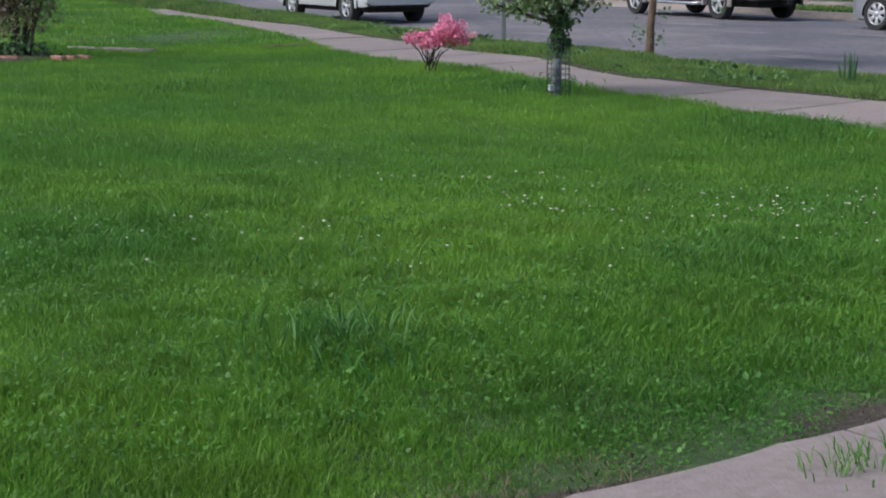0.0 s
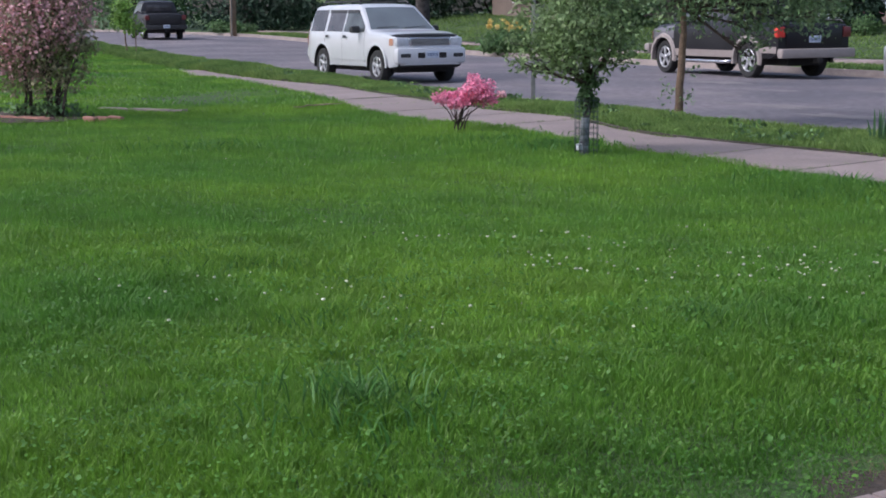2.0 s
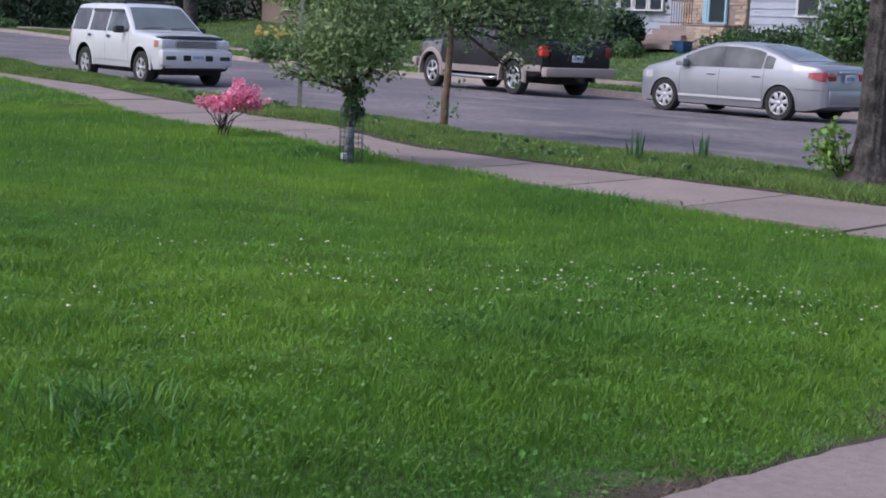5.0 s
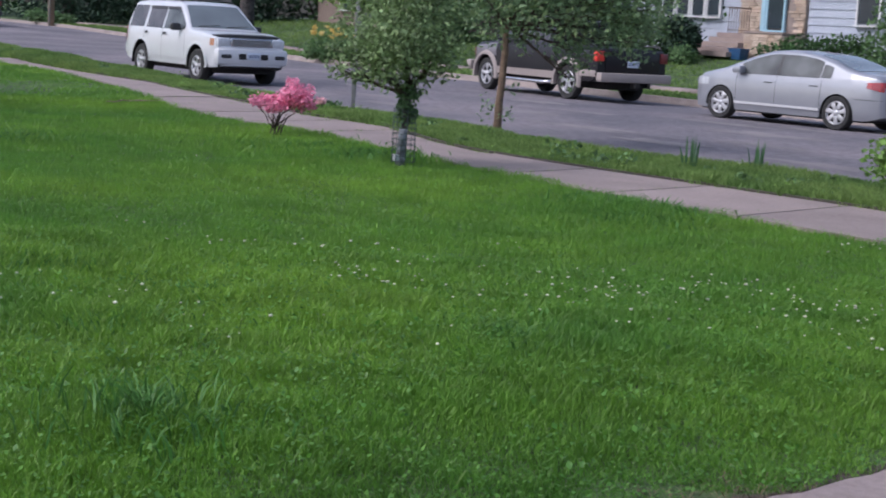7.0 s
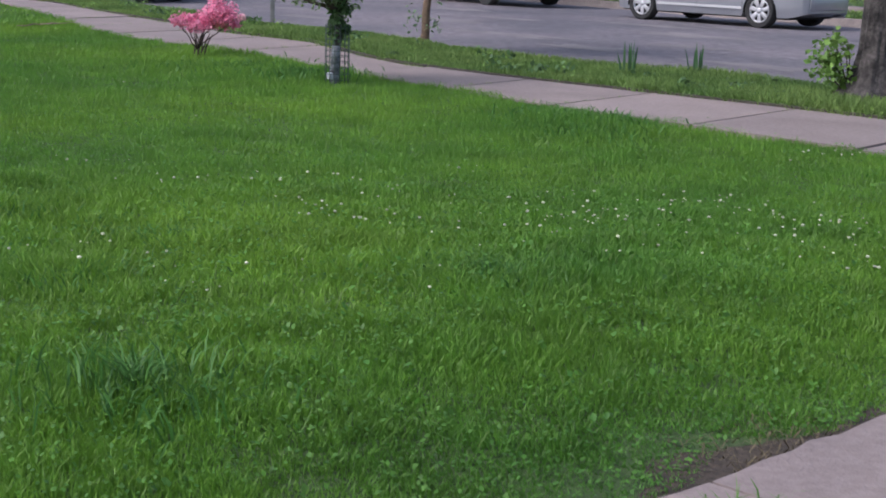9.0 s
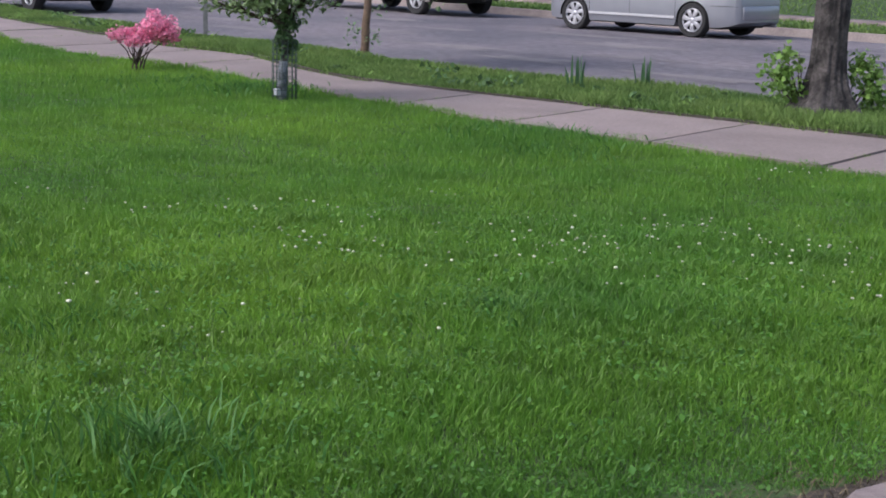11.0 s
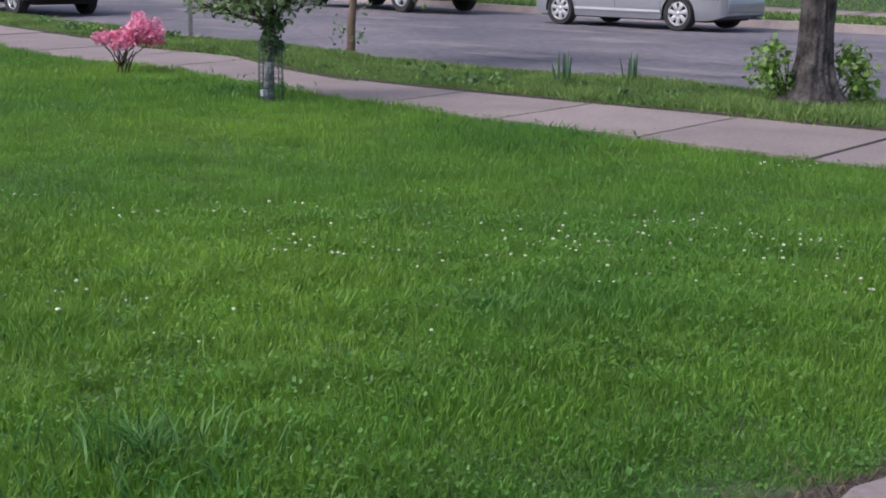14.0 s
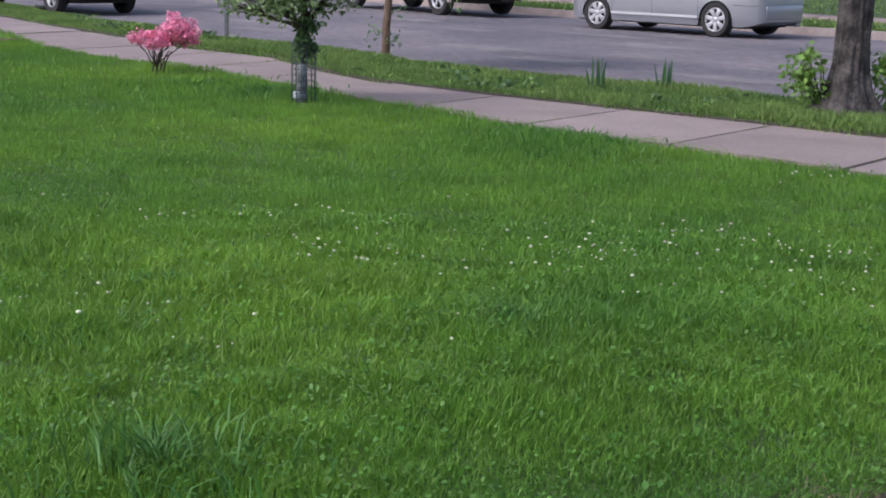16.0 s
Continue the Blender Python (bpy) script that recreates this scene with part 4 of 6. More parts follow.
front_walk = tagged(new("front_walk"), "pale concrete garden walk with worn edge", "path", kind="structure")
wy = -7.0
for k in range(12):
    bm = bmesh.new()
    n = 12
    e = [WALK_EDGE - 0.03 * slab_rng.random() if 0 < i < n else WALK_EDGE for i in range(n + 1)]
    L = [bm.verts.new((e[i], wy + 0.008 + (1.484) * i / n, 0.125)) for i in range(n + 1)]
    R = [bm.verts.new((WALK_EDGE + 1.5, wy + 0.008 + 1.484 * i / n, 0.125)) for i in range(n + 1)]
    fs = [bm.faces.new((L[i], R[i], R[i + 1], L[i + 1])) for i in range(n)]
    r = bmesh.ops.extrude_face_region(bm, geom=fs)
    for v in {v for f in fs for v in f.verts}:
        v.co.z -= 0.12
    bmesh.ops.recalc_face_normals(bm, faces=bm.faces)
    part("slab", bm, CONCRETE, front_walk, smooth=False)
    wy += 1.5

far_walk = tagged(new("far_pavement"), "narrow pale concrete pavement across the street", "pavement", kind="structure")
sx = -80.0
while sx < 6:
    V = []
    for a in (sx + 0.02, sx + 2.0 - 0.02):
        for d in (2.7, 3.95):
            for dz in (0.0, 0.15):
                yy = float(kerb_far(a)) + d
                V.append((a, yy, float(ground_z(a, yy)) + 0.05 + dz - 0.13))
    F = [(1, 5, 7, 3), (0, 2, 6, 4), (0, 1, 3, 2), (4, 6, 7, 5), (0, 4, 5, 1), (2, 3, 7, 6)]
    raw("slab", V, F, CONCRETE, far_walk)
    sx += 2.0

# street wear: pale patches and dark cracks, a few millimetres proud
wear_rng = random.Random(9)


def street_patch(x, y, l, w, m, label, cat):
    V, n = [], 18
    for k in range(n):
        a = 2 * math.pi * k / n
        f = 0.45 + 0.8 * wear_rng.random()
        px, py = x + l / 2 * math.cos(a) * f, y + w / 2 * math.sin(a) * f
        V.append((px, py, road_z(px, py) + 0.004))
    bm = bmesh.new()
    vs = [bm.verts.new(v) for v in V]
    cv = bm.verts.new((x, y, road_z(x, y) + 0.0045))
    for k in range(n):
        bm.faces.new((cv, vs[k], vs[(k + 1) % n]))
    return tagged(finish(bm, "road_patch", m, None, smooth=False), label, cat, "street wear", "structure")


for px, py, l, w in ((-15.5, 20.2, 4.2, 0.5), (-11.5, 16.3, 3.5, 0.3), (-13.8, 18.1, 2.6, 0.3), (-17.2, 17.6, 3.6, 0.35), (-21.5, 17.6, 4.2, 0.3), (-24.5, 19.0, 3.6, 0.4), (-27.5, 21.3, 4.0, 0.45), (-9.5, 20.0, 2.4, 0.4), (-12.0, 22.8, 3.6, 0.3), (-16.5, 22.6, 2.6, 0.25), (-34, 21.5, 5, 0.5), (-38, 24.0, 5, 0.6), (-20.0, 20.8, 2.2, 0.3), (-20.5, 19.3, 3.4, 0.45), (-12.5, 21.4, 3.0, 0.5), (-10.8, 18.6, 3.2, 0.4), (-23.0, 22.2, 3.0, 0.5), (-14.6, 16.6, 2.6, 0.35), (-31, 23.4, 4, 0.6), (-18, 21.9, 3.5, 0.3)):
    street_patch(px, py, l * 0.75, w * 2.0, PATCH, "pale worn streak in the asphalt", "road wear")


def crack(pts):
    bm = bmesh.new()
    g = []
    for x, y in pts:
        w = 0.008 + 0.014 * wear_rng.random()
        g.append([bm.verts.new((x, y + o, road_z(x, y) + 0.006)) for o in (-w, w)])
    for a, b in zip(g, g[1:]):
        bm.faces.new((a[0], b[0], b[1], a[1]))
    tagged(finish(bm, "road_crack", CRACK, None, smooth=False), "dark crack across the asphalt", "road wear", "street wear", "structure")


for x0, y0, dx, dy, n in ((-16, 17.2, 0.5, 0.02, 16), (-13, 19.5, 0.45, -0.03, 14), (-24, 20.5, 0.5, -0.06, 14), (-9.5, 17.0, 0.1, 0.4, 10), (-19, 18.0, 0.12, 0.4, 12), (-12, 15.6, 0.35, 0.05, 14), (-22, 23.0, 0.5, -0.05, 12), (-14.5, 21.0, 0.3, 0.12, 10), (-26, 18.4, 0.45, -0.04, 14), (-10.5, 22.5, 0.4, 0.02, 10)):
    crack([(x0 + dx * k + wear_rng.uniform(-.12, .12), y0 + dy * k + wear_rng.uniform(-.2, .2)) for k in range(n)])

# ---------------------------------------------------------------- plants
RIGHT = Vector((0.68, 0.73, 0))
AWAY = Vector((-0.73, 0.68, 0))


def leaves(name, blobs, n, size, material, parent, flat=0.5, shell=0.45, seed=1, long=1.7):
    """Many small folded leaves through a set of blobs (x, y, z, rx, rz), thinner inside, with an uneven outline."""
    r = np.random.default_rng(seed)
    w = np.array([b[3] ** 2 * b[4] for b in blobs])
    k = r.choice(len(blobs), n, p=w / w.sum())
    B = np.array(blobs)[k]
    d = r.normal(size=(n, 3))
    d /= np.linalg.norm(d, axis=1)[:, None]
    rad = (shell + (1.08 - shell) * r.random(n) ** 0.8)
    lump = 0.78 + 0.5 * value_noise(d[:, 0] * 3 + k * 7, d[:, 1] * 3 + d[:, 2] * 4, 0.9, seed + 5)
    C = B[:, :3] + d * (rad * lump)[:, None] * np.stack([B[:, 3], B[:, 3], B[:, 4]], -1)
    u = r.normal(size=(n, 3))
    u[:, 2] -= 0.35
    u /= np.linalg.norm(u, axis=1)[:, None]
    nrm = r.normal(size=(n, 3)) * (1 - flat) + np.array([0, 0, 1.0]) * flat + d * 0.35
    s = np.cross(u, nrm)
    s /= np.linalg.norm(s, axis=1)[:, None] + 1e-9
    up = np.cross(s, u)
    L = (size * (0.6 + 0.8 * r.random(n)))[:, None]
    W = L / long / 2
    P = np.stack([C - u * L / 2, C + s * W + up * W * 0.35, C + u * L / 2, C - s * W + up * W * 0.35], 1)
    o = (np.arange(n) * 4)[:, None]
    F = np.concatenate([o + [[0, 1, 2]], o + [[0, 2, 3]]])
    return raw(name, P.reshape(-1, 3), F, material, parent)


def wob(p, q, n, amp, r):
    p, q = Vector(p), Vector(q)
    return [p.lerp(q, i / n) + (Vector((r.uniform(-amp, amp), r.uniform(-amp, amp), r.uniform(-amp, amp) * 0.4)) if 0 < i < n else Vector()) for i in range(n + 1)]


def limbs(blobs, start, r0, parent, bark, seed, twigs=5):
    """Limbs from the trunk's fork to the blobs, each with smaller twigs."""
    r = random.Random(seed)
    for b in blobs:
        bm = bmesh.new()
        c = Vector(b[:3])
        tube(bm, wob(start, c, 5, 0.06 * b[3] + 0.01, r), [r0 * (1 - 0.13 * i) for i in range(6)], 7)
        for _ in range(twigs):
            a = Vector(start).lerp(c, r.uniform(0.35, 0.95))
            q = c + Vector((r.uniform(-1, 1) * b[3], r.uniform(-1, 1) * b[3], r.uniform(-0.8, 0.9) * b[4])) * 0.9
            tube(bm, wob(a, q, 4, 0.05 * b[3], r), [r0 * 0.45 * (1 - 0.2 * i) for i in range(5)], 5)
        part("limb", bm, bark, parent)


def trunk_mesh(pts, radii, sides=12, seed=1, ridge=0.0):
    bm = bmesh.new()
    tube(bm, pts, radii, sides)
    if ridge:
        r = random.Random(seed)
        for v in bm.verts:
            v.co += Vector((r.uniform(-ridge, ridge), r.uniform(-ridge, ridge), 0))
    return bm


def off(dx, z, dy=0.0):
    v = RIGHT * dx + AWAY * dy
    return (v.x, v.y, z)


def blob(dx, z, rx, rz, dy=0.0):
    return (*off(dx, z, dy), rx, rz)


# young fruit tree inside a wire guard
T1 = (-11.72, 9.70, 0.06)
t = thing("young_tree", *T1, 0, "young leafy green tree inside a wire guard on the lawn", "tree")
part("trunk", trunk_mesh(wob((0, 0, -0.05), off(0.05, 0.75), 6, 0.012, random.Random(3)), [0.042, 0.04, 0.038, 0.037, 0.037, 0.035, 0.033]), BARK, t)
B1 = [blob(-0.06, 1.35, 0.55, 0.42), blob(0.0, 1.85, 0.5, 0.5), blob(-0.42, 1.10, 0.34, 0.26, 0.1), blob(0.32, 1.16, 0.30, 0.27, -0.1), blob(-0.20, 0.94, 0.28, 0.18, -0.2), blob(0.06, 0.90, 0.22, 0.18), blob(-0.62, 0.94, 0.20, 0.12), blob(-0.07, 1.25, 0.4, 0.35, -0.35), blob(-0.70, 1.25, 0.12, 0.2), blob(0.48, 1.5, 0.2, 0.14), blob(-0.55, 1.62, 0.17, 0.2), blob(0.38, 0.95, 0.16, 0.10), blob(-0.34, 0.86, 0.2, 0.09, 0.1)]
limbs(B1[:7], off(0.05, 0.72), 0.022, t, TWIG, 5, 6)
leaves("crown", B1, 8600, 0.056, LEAF_A, t, 0.45, 0.2, 11, 2.0)
leaves("sucker_leaves", [blob(0.02, 0.60, 0.075, 0.20), blob(0.07, 0.74, 0.10, 0.12), blob(0.10, 0.55, 0.06, 0.10)], 420, 0.06, LEAF_B, t, 0.3, 0.2, 12)
part("trunk_guard", trunk_mesh(wob(off(0.0, 0.0), off(0.02, 0.40), 5, 0.006, random.Random(9)), [0.05, 0.046, 0.044, 0.043, 0.042, 0.042], 14), mat("mottled_trunk_wrap", (0.30, 0.32, 0.36), (0.05, 0.055, 0.06), 16.0, 0.7), t, "mottled pale protective wrap round the trunk")
part("trunk_tag", boxed(-0.03, 0.03, -0.035, 0.03, 0.06, 0.12, 0.008), WRAP, t, "small white tag at the trunk's foot").location = off(-0.03, 0.02, -0.03)

g = thing("tree_guard", T1[0] + RIGHT.x * 0.03, T1[1] + RIGHT.y * 0.03, T1[2], 0, "dark green wire mesh guard round the young tree", "guard")
for k in range(11):
    bm = bmesh.new()
    pts = [(0.115 * math.cos(a), 0.115 * math.sin(a), 0.02 + k * 0.055) for a in [2 * math.pi * i / 20 for i in range(21)]]
    tube(bm, pts, [0.003] * 21, 4, False)
    part("hoop", bm, WIRE, g)
for k in range(14):
    a = 2 * math.pi * k / 14
    bm = bmesh.new()
    tube(bm, [(0.115 * math.cos(a), 0.115 * math.sin(a), -0.03), (0.115 * math.cos(a), 0.115 * math.sin(a), 0.60)], [0.003] * 2, 4)
    part("wire", bm, WIRE, g)

# slim street tree on the verge
T2 = (-15.18, 14.05, 0.10)
t = thing("street_tree", *T2, 0, "slim tan-barked tree with spreading foliage on the verge", "tree")
part("trunk", trunk_mesh(wob((0, 0, -0.05), off(0.08, 1.55), 7, 0.02, random.Random(8)), [0.065, 0.055, 0.052, 0.05, 0.048, 0.046, 0.042, 0.036]), BARK_PALE, t)
B2 = [blob(0.55, 1.75, 0.75, 0.50), blob(0.5, 2.35, 0.95, 0.6), blob(1.35, 1.5, 0.55, 0.42), blob(1.75, 1.3, 0.32, 0.3), blob(-0.12, 1.55, 0.40, 0.38), blob(0.95, 1.15, 0.35, 0.28), blob(0.92, 0.80, 0.13, 0.22), blob(1.55, 2.0, 0.6, 0.45), blob(0.3, 1.25, 0.22, 0.2), blob(1.95, 1.75, 0.40, 0.40), blob(-0.35, 1.95, 0.35, 0.4)]
limbs(B2, off(0.08, 1.42), 0.026, t, TWIG, 6, 5)
leaves("crown", B2, 7600, 0.072, LEAF_E, t, 0.4, 0.25, 21)
leaves("pale_leaves", B2, 1600, 0.08, LEAF_A, t, 0.4, 0.6, 22)
leaves("sucker_leaves", [blob(-0.15, 0.35, 0.12, 0.2), blob(0.12, 0.25, 0.12, 0.15), blob(0.2, 0.6, 0.1, 0.12)], 90, 0.06, LEAF_E, t, 0.4, 0.2, 23)

# stout old street tree
T3 = (-7.86, 12.95, 0.10)
t = thing("old_tree", *T3, 0, "stout rough-barked street tree with leafy suckers at its foot", "tree")
bm = bmesh.new()
rings = []
rr = random.Random(4)
ph = [rr.uniform(0, 6.28) for _ in range(4)]
rough = random.Random(5)
PROFILE = ((-0.06, 0.50), (0.04, 0.43), (0.11, 0.35), (0.20, 0.275), (0.32, 0.22), (0.48, 0.188), (0.7, 0.175), (1.1, 0.17), (1.6, 0.168), (2.3, 0.165), (3.2, 0.158), (4.2, 0.15))
for m in range(61):
    z = -0.06 + 4.26 * (m / 60) ** 1.6
    r = 0.84 * float(np.interp(z, [q[0] for q in PROFILE], [q[1] for q in PROFILE]))
    ring = []
    for k in range(80):
        a = 2 * math.pi * k / 80
        f = 1 + 0.10 * math.sin(5 * a + ph[0]) * max(0.25, 1 - z * 2) + 0.035 * math.sin(11 * a + ph[1] + z * 2) + 0.03 * math.sin(17 * a + ph[2] - z * 3) + 0.07 * abs(math.sin(9.5 * a + ph[3] + 0.9 * math.sin(z * 9 + 3 * a))) + rough.uniform(-0.02, 0.02)
        q = off(0.02 * z, z)
        ring.append(bm.verts.new((q[0] + r * f * math.cos(a), q[1] + r * f * math.sin(a), z)))
    rings.append(ring)
for a, b in zip(rings, rings[1:]):
    for k in range(80):
        bm.faces.new((a[k], a[(k + 1) % 80], b[(k + 1) % 80], b[k]))
part("trunk", bm, BARK, t, angle=80)
B3 = [blob(0.3, 5.6, 1.8, 1.2), blob(-1.2, 5.0, 1.3, 0.9), blob(1.6, 5.1, 1.4, 1.0), blob(0, 6.8, 1.5, 1.1)]
limbs(B3, off(0.08, 4.1), 0.10, t, BARK, 9, 4)
leaves("crown", B3, 2600, 0.22, LEAF_B, t, 0.4, 0.35, 31)
leaves("sucker_leaves", [blob(-0.42, 0.38, 0.20, 0.22), blob(-0.30, 0.22, 0.14, 0.14), blob(-0.38, 0.55, 0.10, 0.12), blob(0.42, 0.30, 0.20, 0.24), blob(0.32, 0.48, 0.16, 0.14), blob(0.5, 0.15, 0.14, 0.12)], 900, 0.056, LEAF_C, t, 0.45, 0.05, 32, 1.15)
sprig = [blob(-1.12, 2.06, 0.16, 0.07), blob(-0.95, 2.18, 0.14, 0.10), blob(-1.25, 2.16, 0.10, 0.06)]
bm = bmesh.new()
tube(bm, wob(off(-0.1, 3.3), off(-1.1, 2.15), 6, 0.03, rr), [0.02, 0.017, 0.014, 0.011, 0.008, 0.006, 0.004], 6)
part("drooping_branch", bm, TWIG, t)
leaves("drooping_leaves", sprig, 150, 0.08, LEAF_C, t, 0.5, 0.1, 33, 1.3)
for k in range(14):
    bm = bmesh.new()
    s = rr.choice((-1, 1))
    tube(bm, wob(off(s * 0.2, 0.0), off(s * rr.uniform(0.25, 0.55), rr.uniform(0.3, 0.6), rr.uniform(-0.15, 0.15)), 3, 0.02, rr), [0.008, 0.007, 0.005, 0.003], 5)
    part("sucker_stem", bm, TWIG, t)

# pink azalea
T4 = (-15.13, 10.46, 0.07)
t = thing("azalea", *T4, 0, "small azalea covered in bright pink blossom by the pavement", "shrub")
B4 = [blob(0.28, 0.50, 0.20, 0.13), blob(0.12, 0.42, 0.19, 0.11, 0.1), blob(-0.14, 0.42, 0.15, 0.08), blob(0.21, 0.63, 0.09, 0.09), blob(0.37, 0.40, 0.12, 0.09, 0.1), blob(0.02, 0.36, 0.14, 0.08, -0.1), blob(-0.23, 0.39, 0.07, 0.05)]
limbs(B4, off(0.0, 0.10), 0.009, t, TWIG, 12, 3)
for k in range(6):
    bm = bmesh.new()
    tube(bm, wob(off(rr.uniform(-.04, .04), -0.04), off(rr.uniform(-0.1, 0.18), rr.uniform(0.25, 0.35), rr.uniform(-.1, .1)), 4, 0.015, rr), [0.011, 0.01, 0.009, 0.007, 0.005], 6)
    part("stem", bm, TWIG, t)
leaves("blossom", B4, 2300, 0.036, PETAL, t, 0.3, 0.35, 41, 1.1)
t = thing("azalea_seedling", -18.4, 13.45, 0.12, 0, "tiny azalea with pink blossom at the pavement's edge", "shrub")
leaves("blossom", [(0, 0, 0.17, 0.07, 0.05)], 150, 0.035, PETAL_OLD, t, 0.3, 0.3, 42, 1.1)
bm = bmesh.new()
tube(bm, wob((0, 0, -0.05), (0, 0, 0.17), 3, 0.01, rr), [0.006, 0.005, 0.005, 0.004], 5)
part("stem", bm, TWIG, t)

# large fading shrub with a brick-edged bed
T5 = (-20.5, 7.2, 0.08)
t = thing("flowering_shrub", *T5, 0, "tall multi-stemmed shrub with fading pink blossom and bronze leaves", "shrub")
B5 = [blob(-0.05, 1.35, 0.75, 0.5), blob(-0.1, 1.95, 0.7, 0.5), blob(0.45, 1.05, 0.35, 0.28), blob(0.62, 0.98, 0.22, 0.12, 0.1), blob(-0.6, 1.1, 0.5, 0.4), blob(0.25, 1.6, 0.5, 0.4), blob(-0.1, 0.85, 0.4, 0.2, -0.1)]
for k in range(9):
    x0 = rr.uniform(-0.32, 0.28)
    bm = bmesh.new()
    tube(bm, wob(off(x0, -0.05, rr.uniform(-.15, .15)), off(x0 * 1.9 + rr.uniform(-.1, .15), rr.uniform(0.7, 1.3), rr.uniform(-.3, .3)), 5, 0.04, rr), [0.026, 0.024, 0.021, 0.018, 0.014, 0.009], 7)
    part("stem", bm, TWIG, t)
limbs(B5, off(0.0, 0.6), 0.016, t, TWIG, 14, 8)
B5 = B5 + [blob(0.35, 0.82, 0.33, 0.2), blob(-0.35, 0.78, 0.45, 0.25)]
B5 = B5 + [blob(0.05, 0.55, 0.42, 0.26), blob(0.45, 0.62, 0.30, 0.24, 0.1), blob(-0.4, 0.5, 0.4, 0.25)]
leaves("foliage", B5, 9500, 0.058, LEAF_RUST, t, 0.35, 0.25, 51)
leaves("blossom", B5[:2] + B5[4:6] + B5[8:9], 6800, 0.052, PETAL_OLD, t, 0.3, 0.45, 52, 1.1)
leaves("low_leaves", [blob(0.15, 0.15, 0.35, 0.14), blob(-0.3, 0.12, 0.4, 0.12), blob(0.5, 0.08, 0.2, 0.08)], 420, 0.08, LEAF_B, t, 0.5, 0.1, 53)

bed = []
for k in range(28):
    a = 2 * math.pi * k / 28
    f = 1 + 0.12 * rr.uniform(-1, 1)
    bed.append((-20.85 + 1.45 * f * math.cos(a), 6.9 + 0.75 * f * math.sin(a), 0.112))
bm = bmesh.new()
vs = [bm.verts.new(p) for p in bed]
cv = bm.verts.new((-20.85, 6.9, 0.15))
for k in range(28):
    bm.faces.new((cv, vs[k], vs[(k + 1) % 28]))
tagged(finish(bm, "planting_bed", SOIL), "bare soil bed under the flowering shrub", "soil", kind="structure")

brick_mesh = None
for k in range(15):
    u = k / 14
    x, y = (-21.2 + u * 1.75, 6.2 + u * 0.98) if k < 12 else (-19.52 + 0.05 * (k - 12), 7.32 + 0.16 * (k - 11))
    if brick_mesh is None:
        b = finish(boxed(-0.10, 0.10, -0.05, 0.05, -0.04, 0.035, 0.008), "brick", BRICK)
        brick_mesh = b.data
    else:
        b = new("brick", brick_mesh)
    b.matrix_world = pose(x, y, 0.115, rr.uniform(-5, 5), rr.uniform(-6, 6), 30 + rr.uniform(-9, 9))
    tagged(b, "faded red edging brick beside the soil bed", "brick", "bricks round the bed")
stone_mesh = None
for k in range(7):
    if stone_mesh is None:
        b = finish(boxed(-0.11, 0.11, -0.06, 0.06, -0.04, 0.03, 0.012), "edging_stone", CONCRETE)
        stone_mesh = b.data
    else:
        b = new("edging_stone", stone_mesh)
    b.matrix_world = pose(-21.9 + 0.2 * k, 8.62 + 0.11 * k, 0.09, rr.uniform(-4, 4), rr.uniform(-4, 4), 31 + rr.uniform(-6, 6))
    tagged(b, "pale edging stone half sunk in the grass", "stone", "stones in the grass")

bm = bmesh.new()
tube(bm, wob((-20.0, 10.8, 0.13), (-20.35, 11.9, 0.14), 7, 0.03, rr), [0.008, 0.010, 0.011, 0.010, 0.009, 0.008, 0.006, 0.004], 6)
tube(bm, wob((-20.1, 11.2, 0.14), (-19.85, 11.5, 0.16), 3, 0.02, rr), [0.008, 0.007, 0.006, 0.004], 5)
tagged(finish(bm, "fallen_branch", POLE_WOOD), "dry fallen branch lying in the grass", "branch")

# sword-leaved clumps on the verge
for n_, (x, y) in enumerate(((-10.77, 12.95), (-10.26, 13.45))):
    t = thing("iris_clump", x, y, 0.08, 0, "clump of upright blue-green sword leaves on the verge", "plant", "iris clumps")
    for k in range(11):
        bm = bmesh.new()
        a, d = rr.uniform(0, 6.28), rr.uniform(0.0, 0.10)
        h, ln = rr.uniform(0.26, 0.42), rr.uniform(0.0, 0.06)
        bx, by = d * math.cos(a), d * math.sin(a)
        w, tw = 0.014, rr.uniform(0, 3.14)
        sxx, syy = w * math.cos(tw), w * math.sin(tw)
        P = []
        for f, ww in ((0, 0.8), (0.35, 1.0), (0.7, 0.8), (1.0, 0.05)):
            cx_, cy_ = bx + ln * f * f * math.cos(a), by + ln * f * f * math.sin(a)
            P.append((bm.verts.new((cx_ - sxx * ww, cy_ - syy * ww, h * f)), bm.verts.new((cx_ + sxx * ww, cy_ + syy * ww, h * f))))
        for p, q in zip(P, P[1:]):
            bm.faces.new((p[0], p[1], q[1], q[0]))
        part("leaf", bm, IRIS, t)

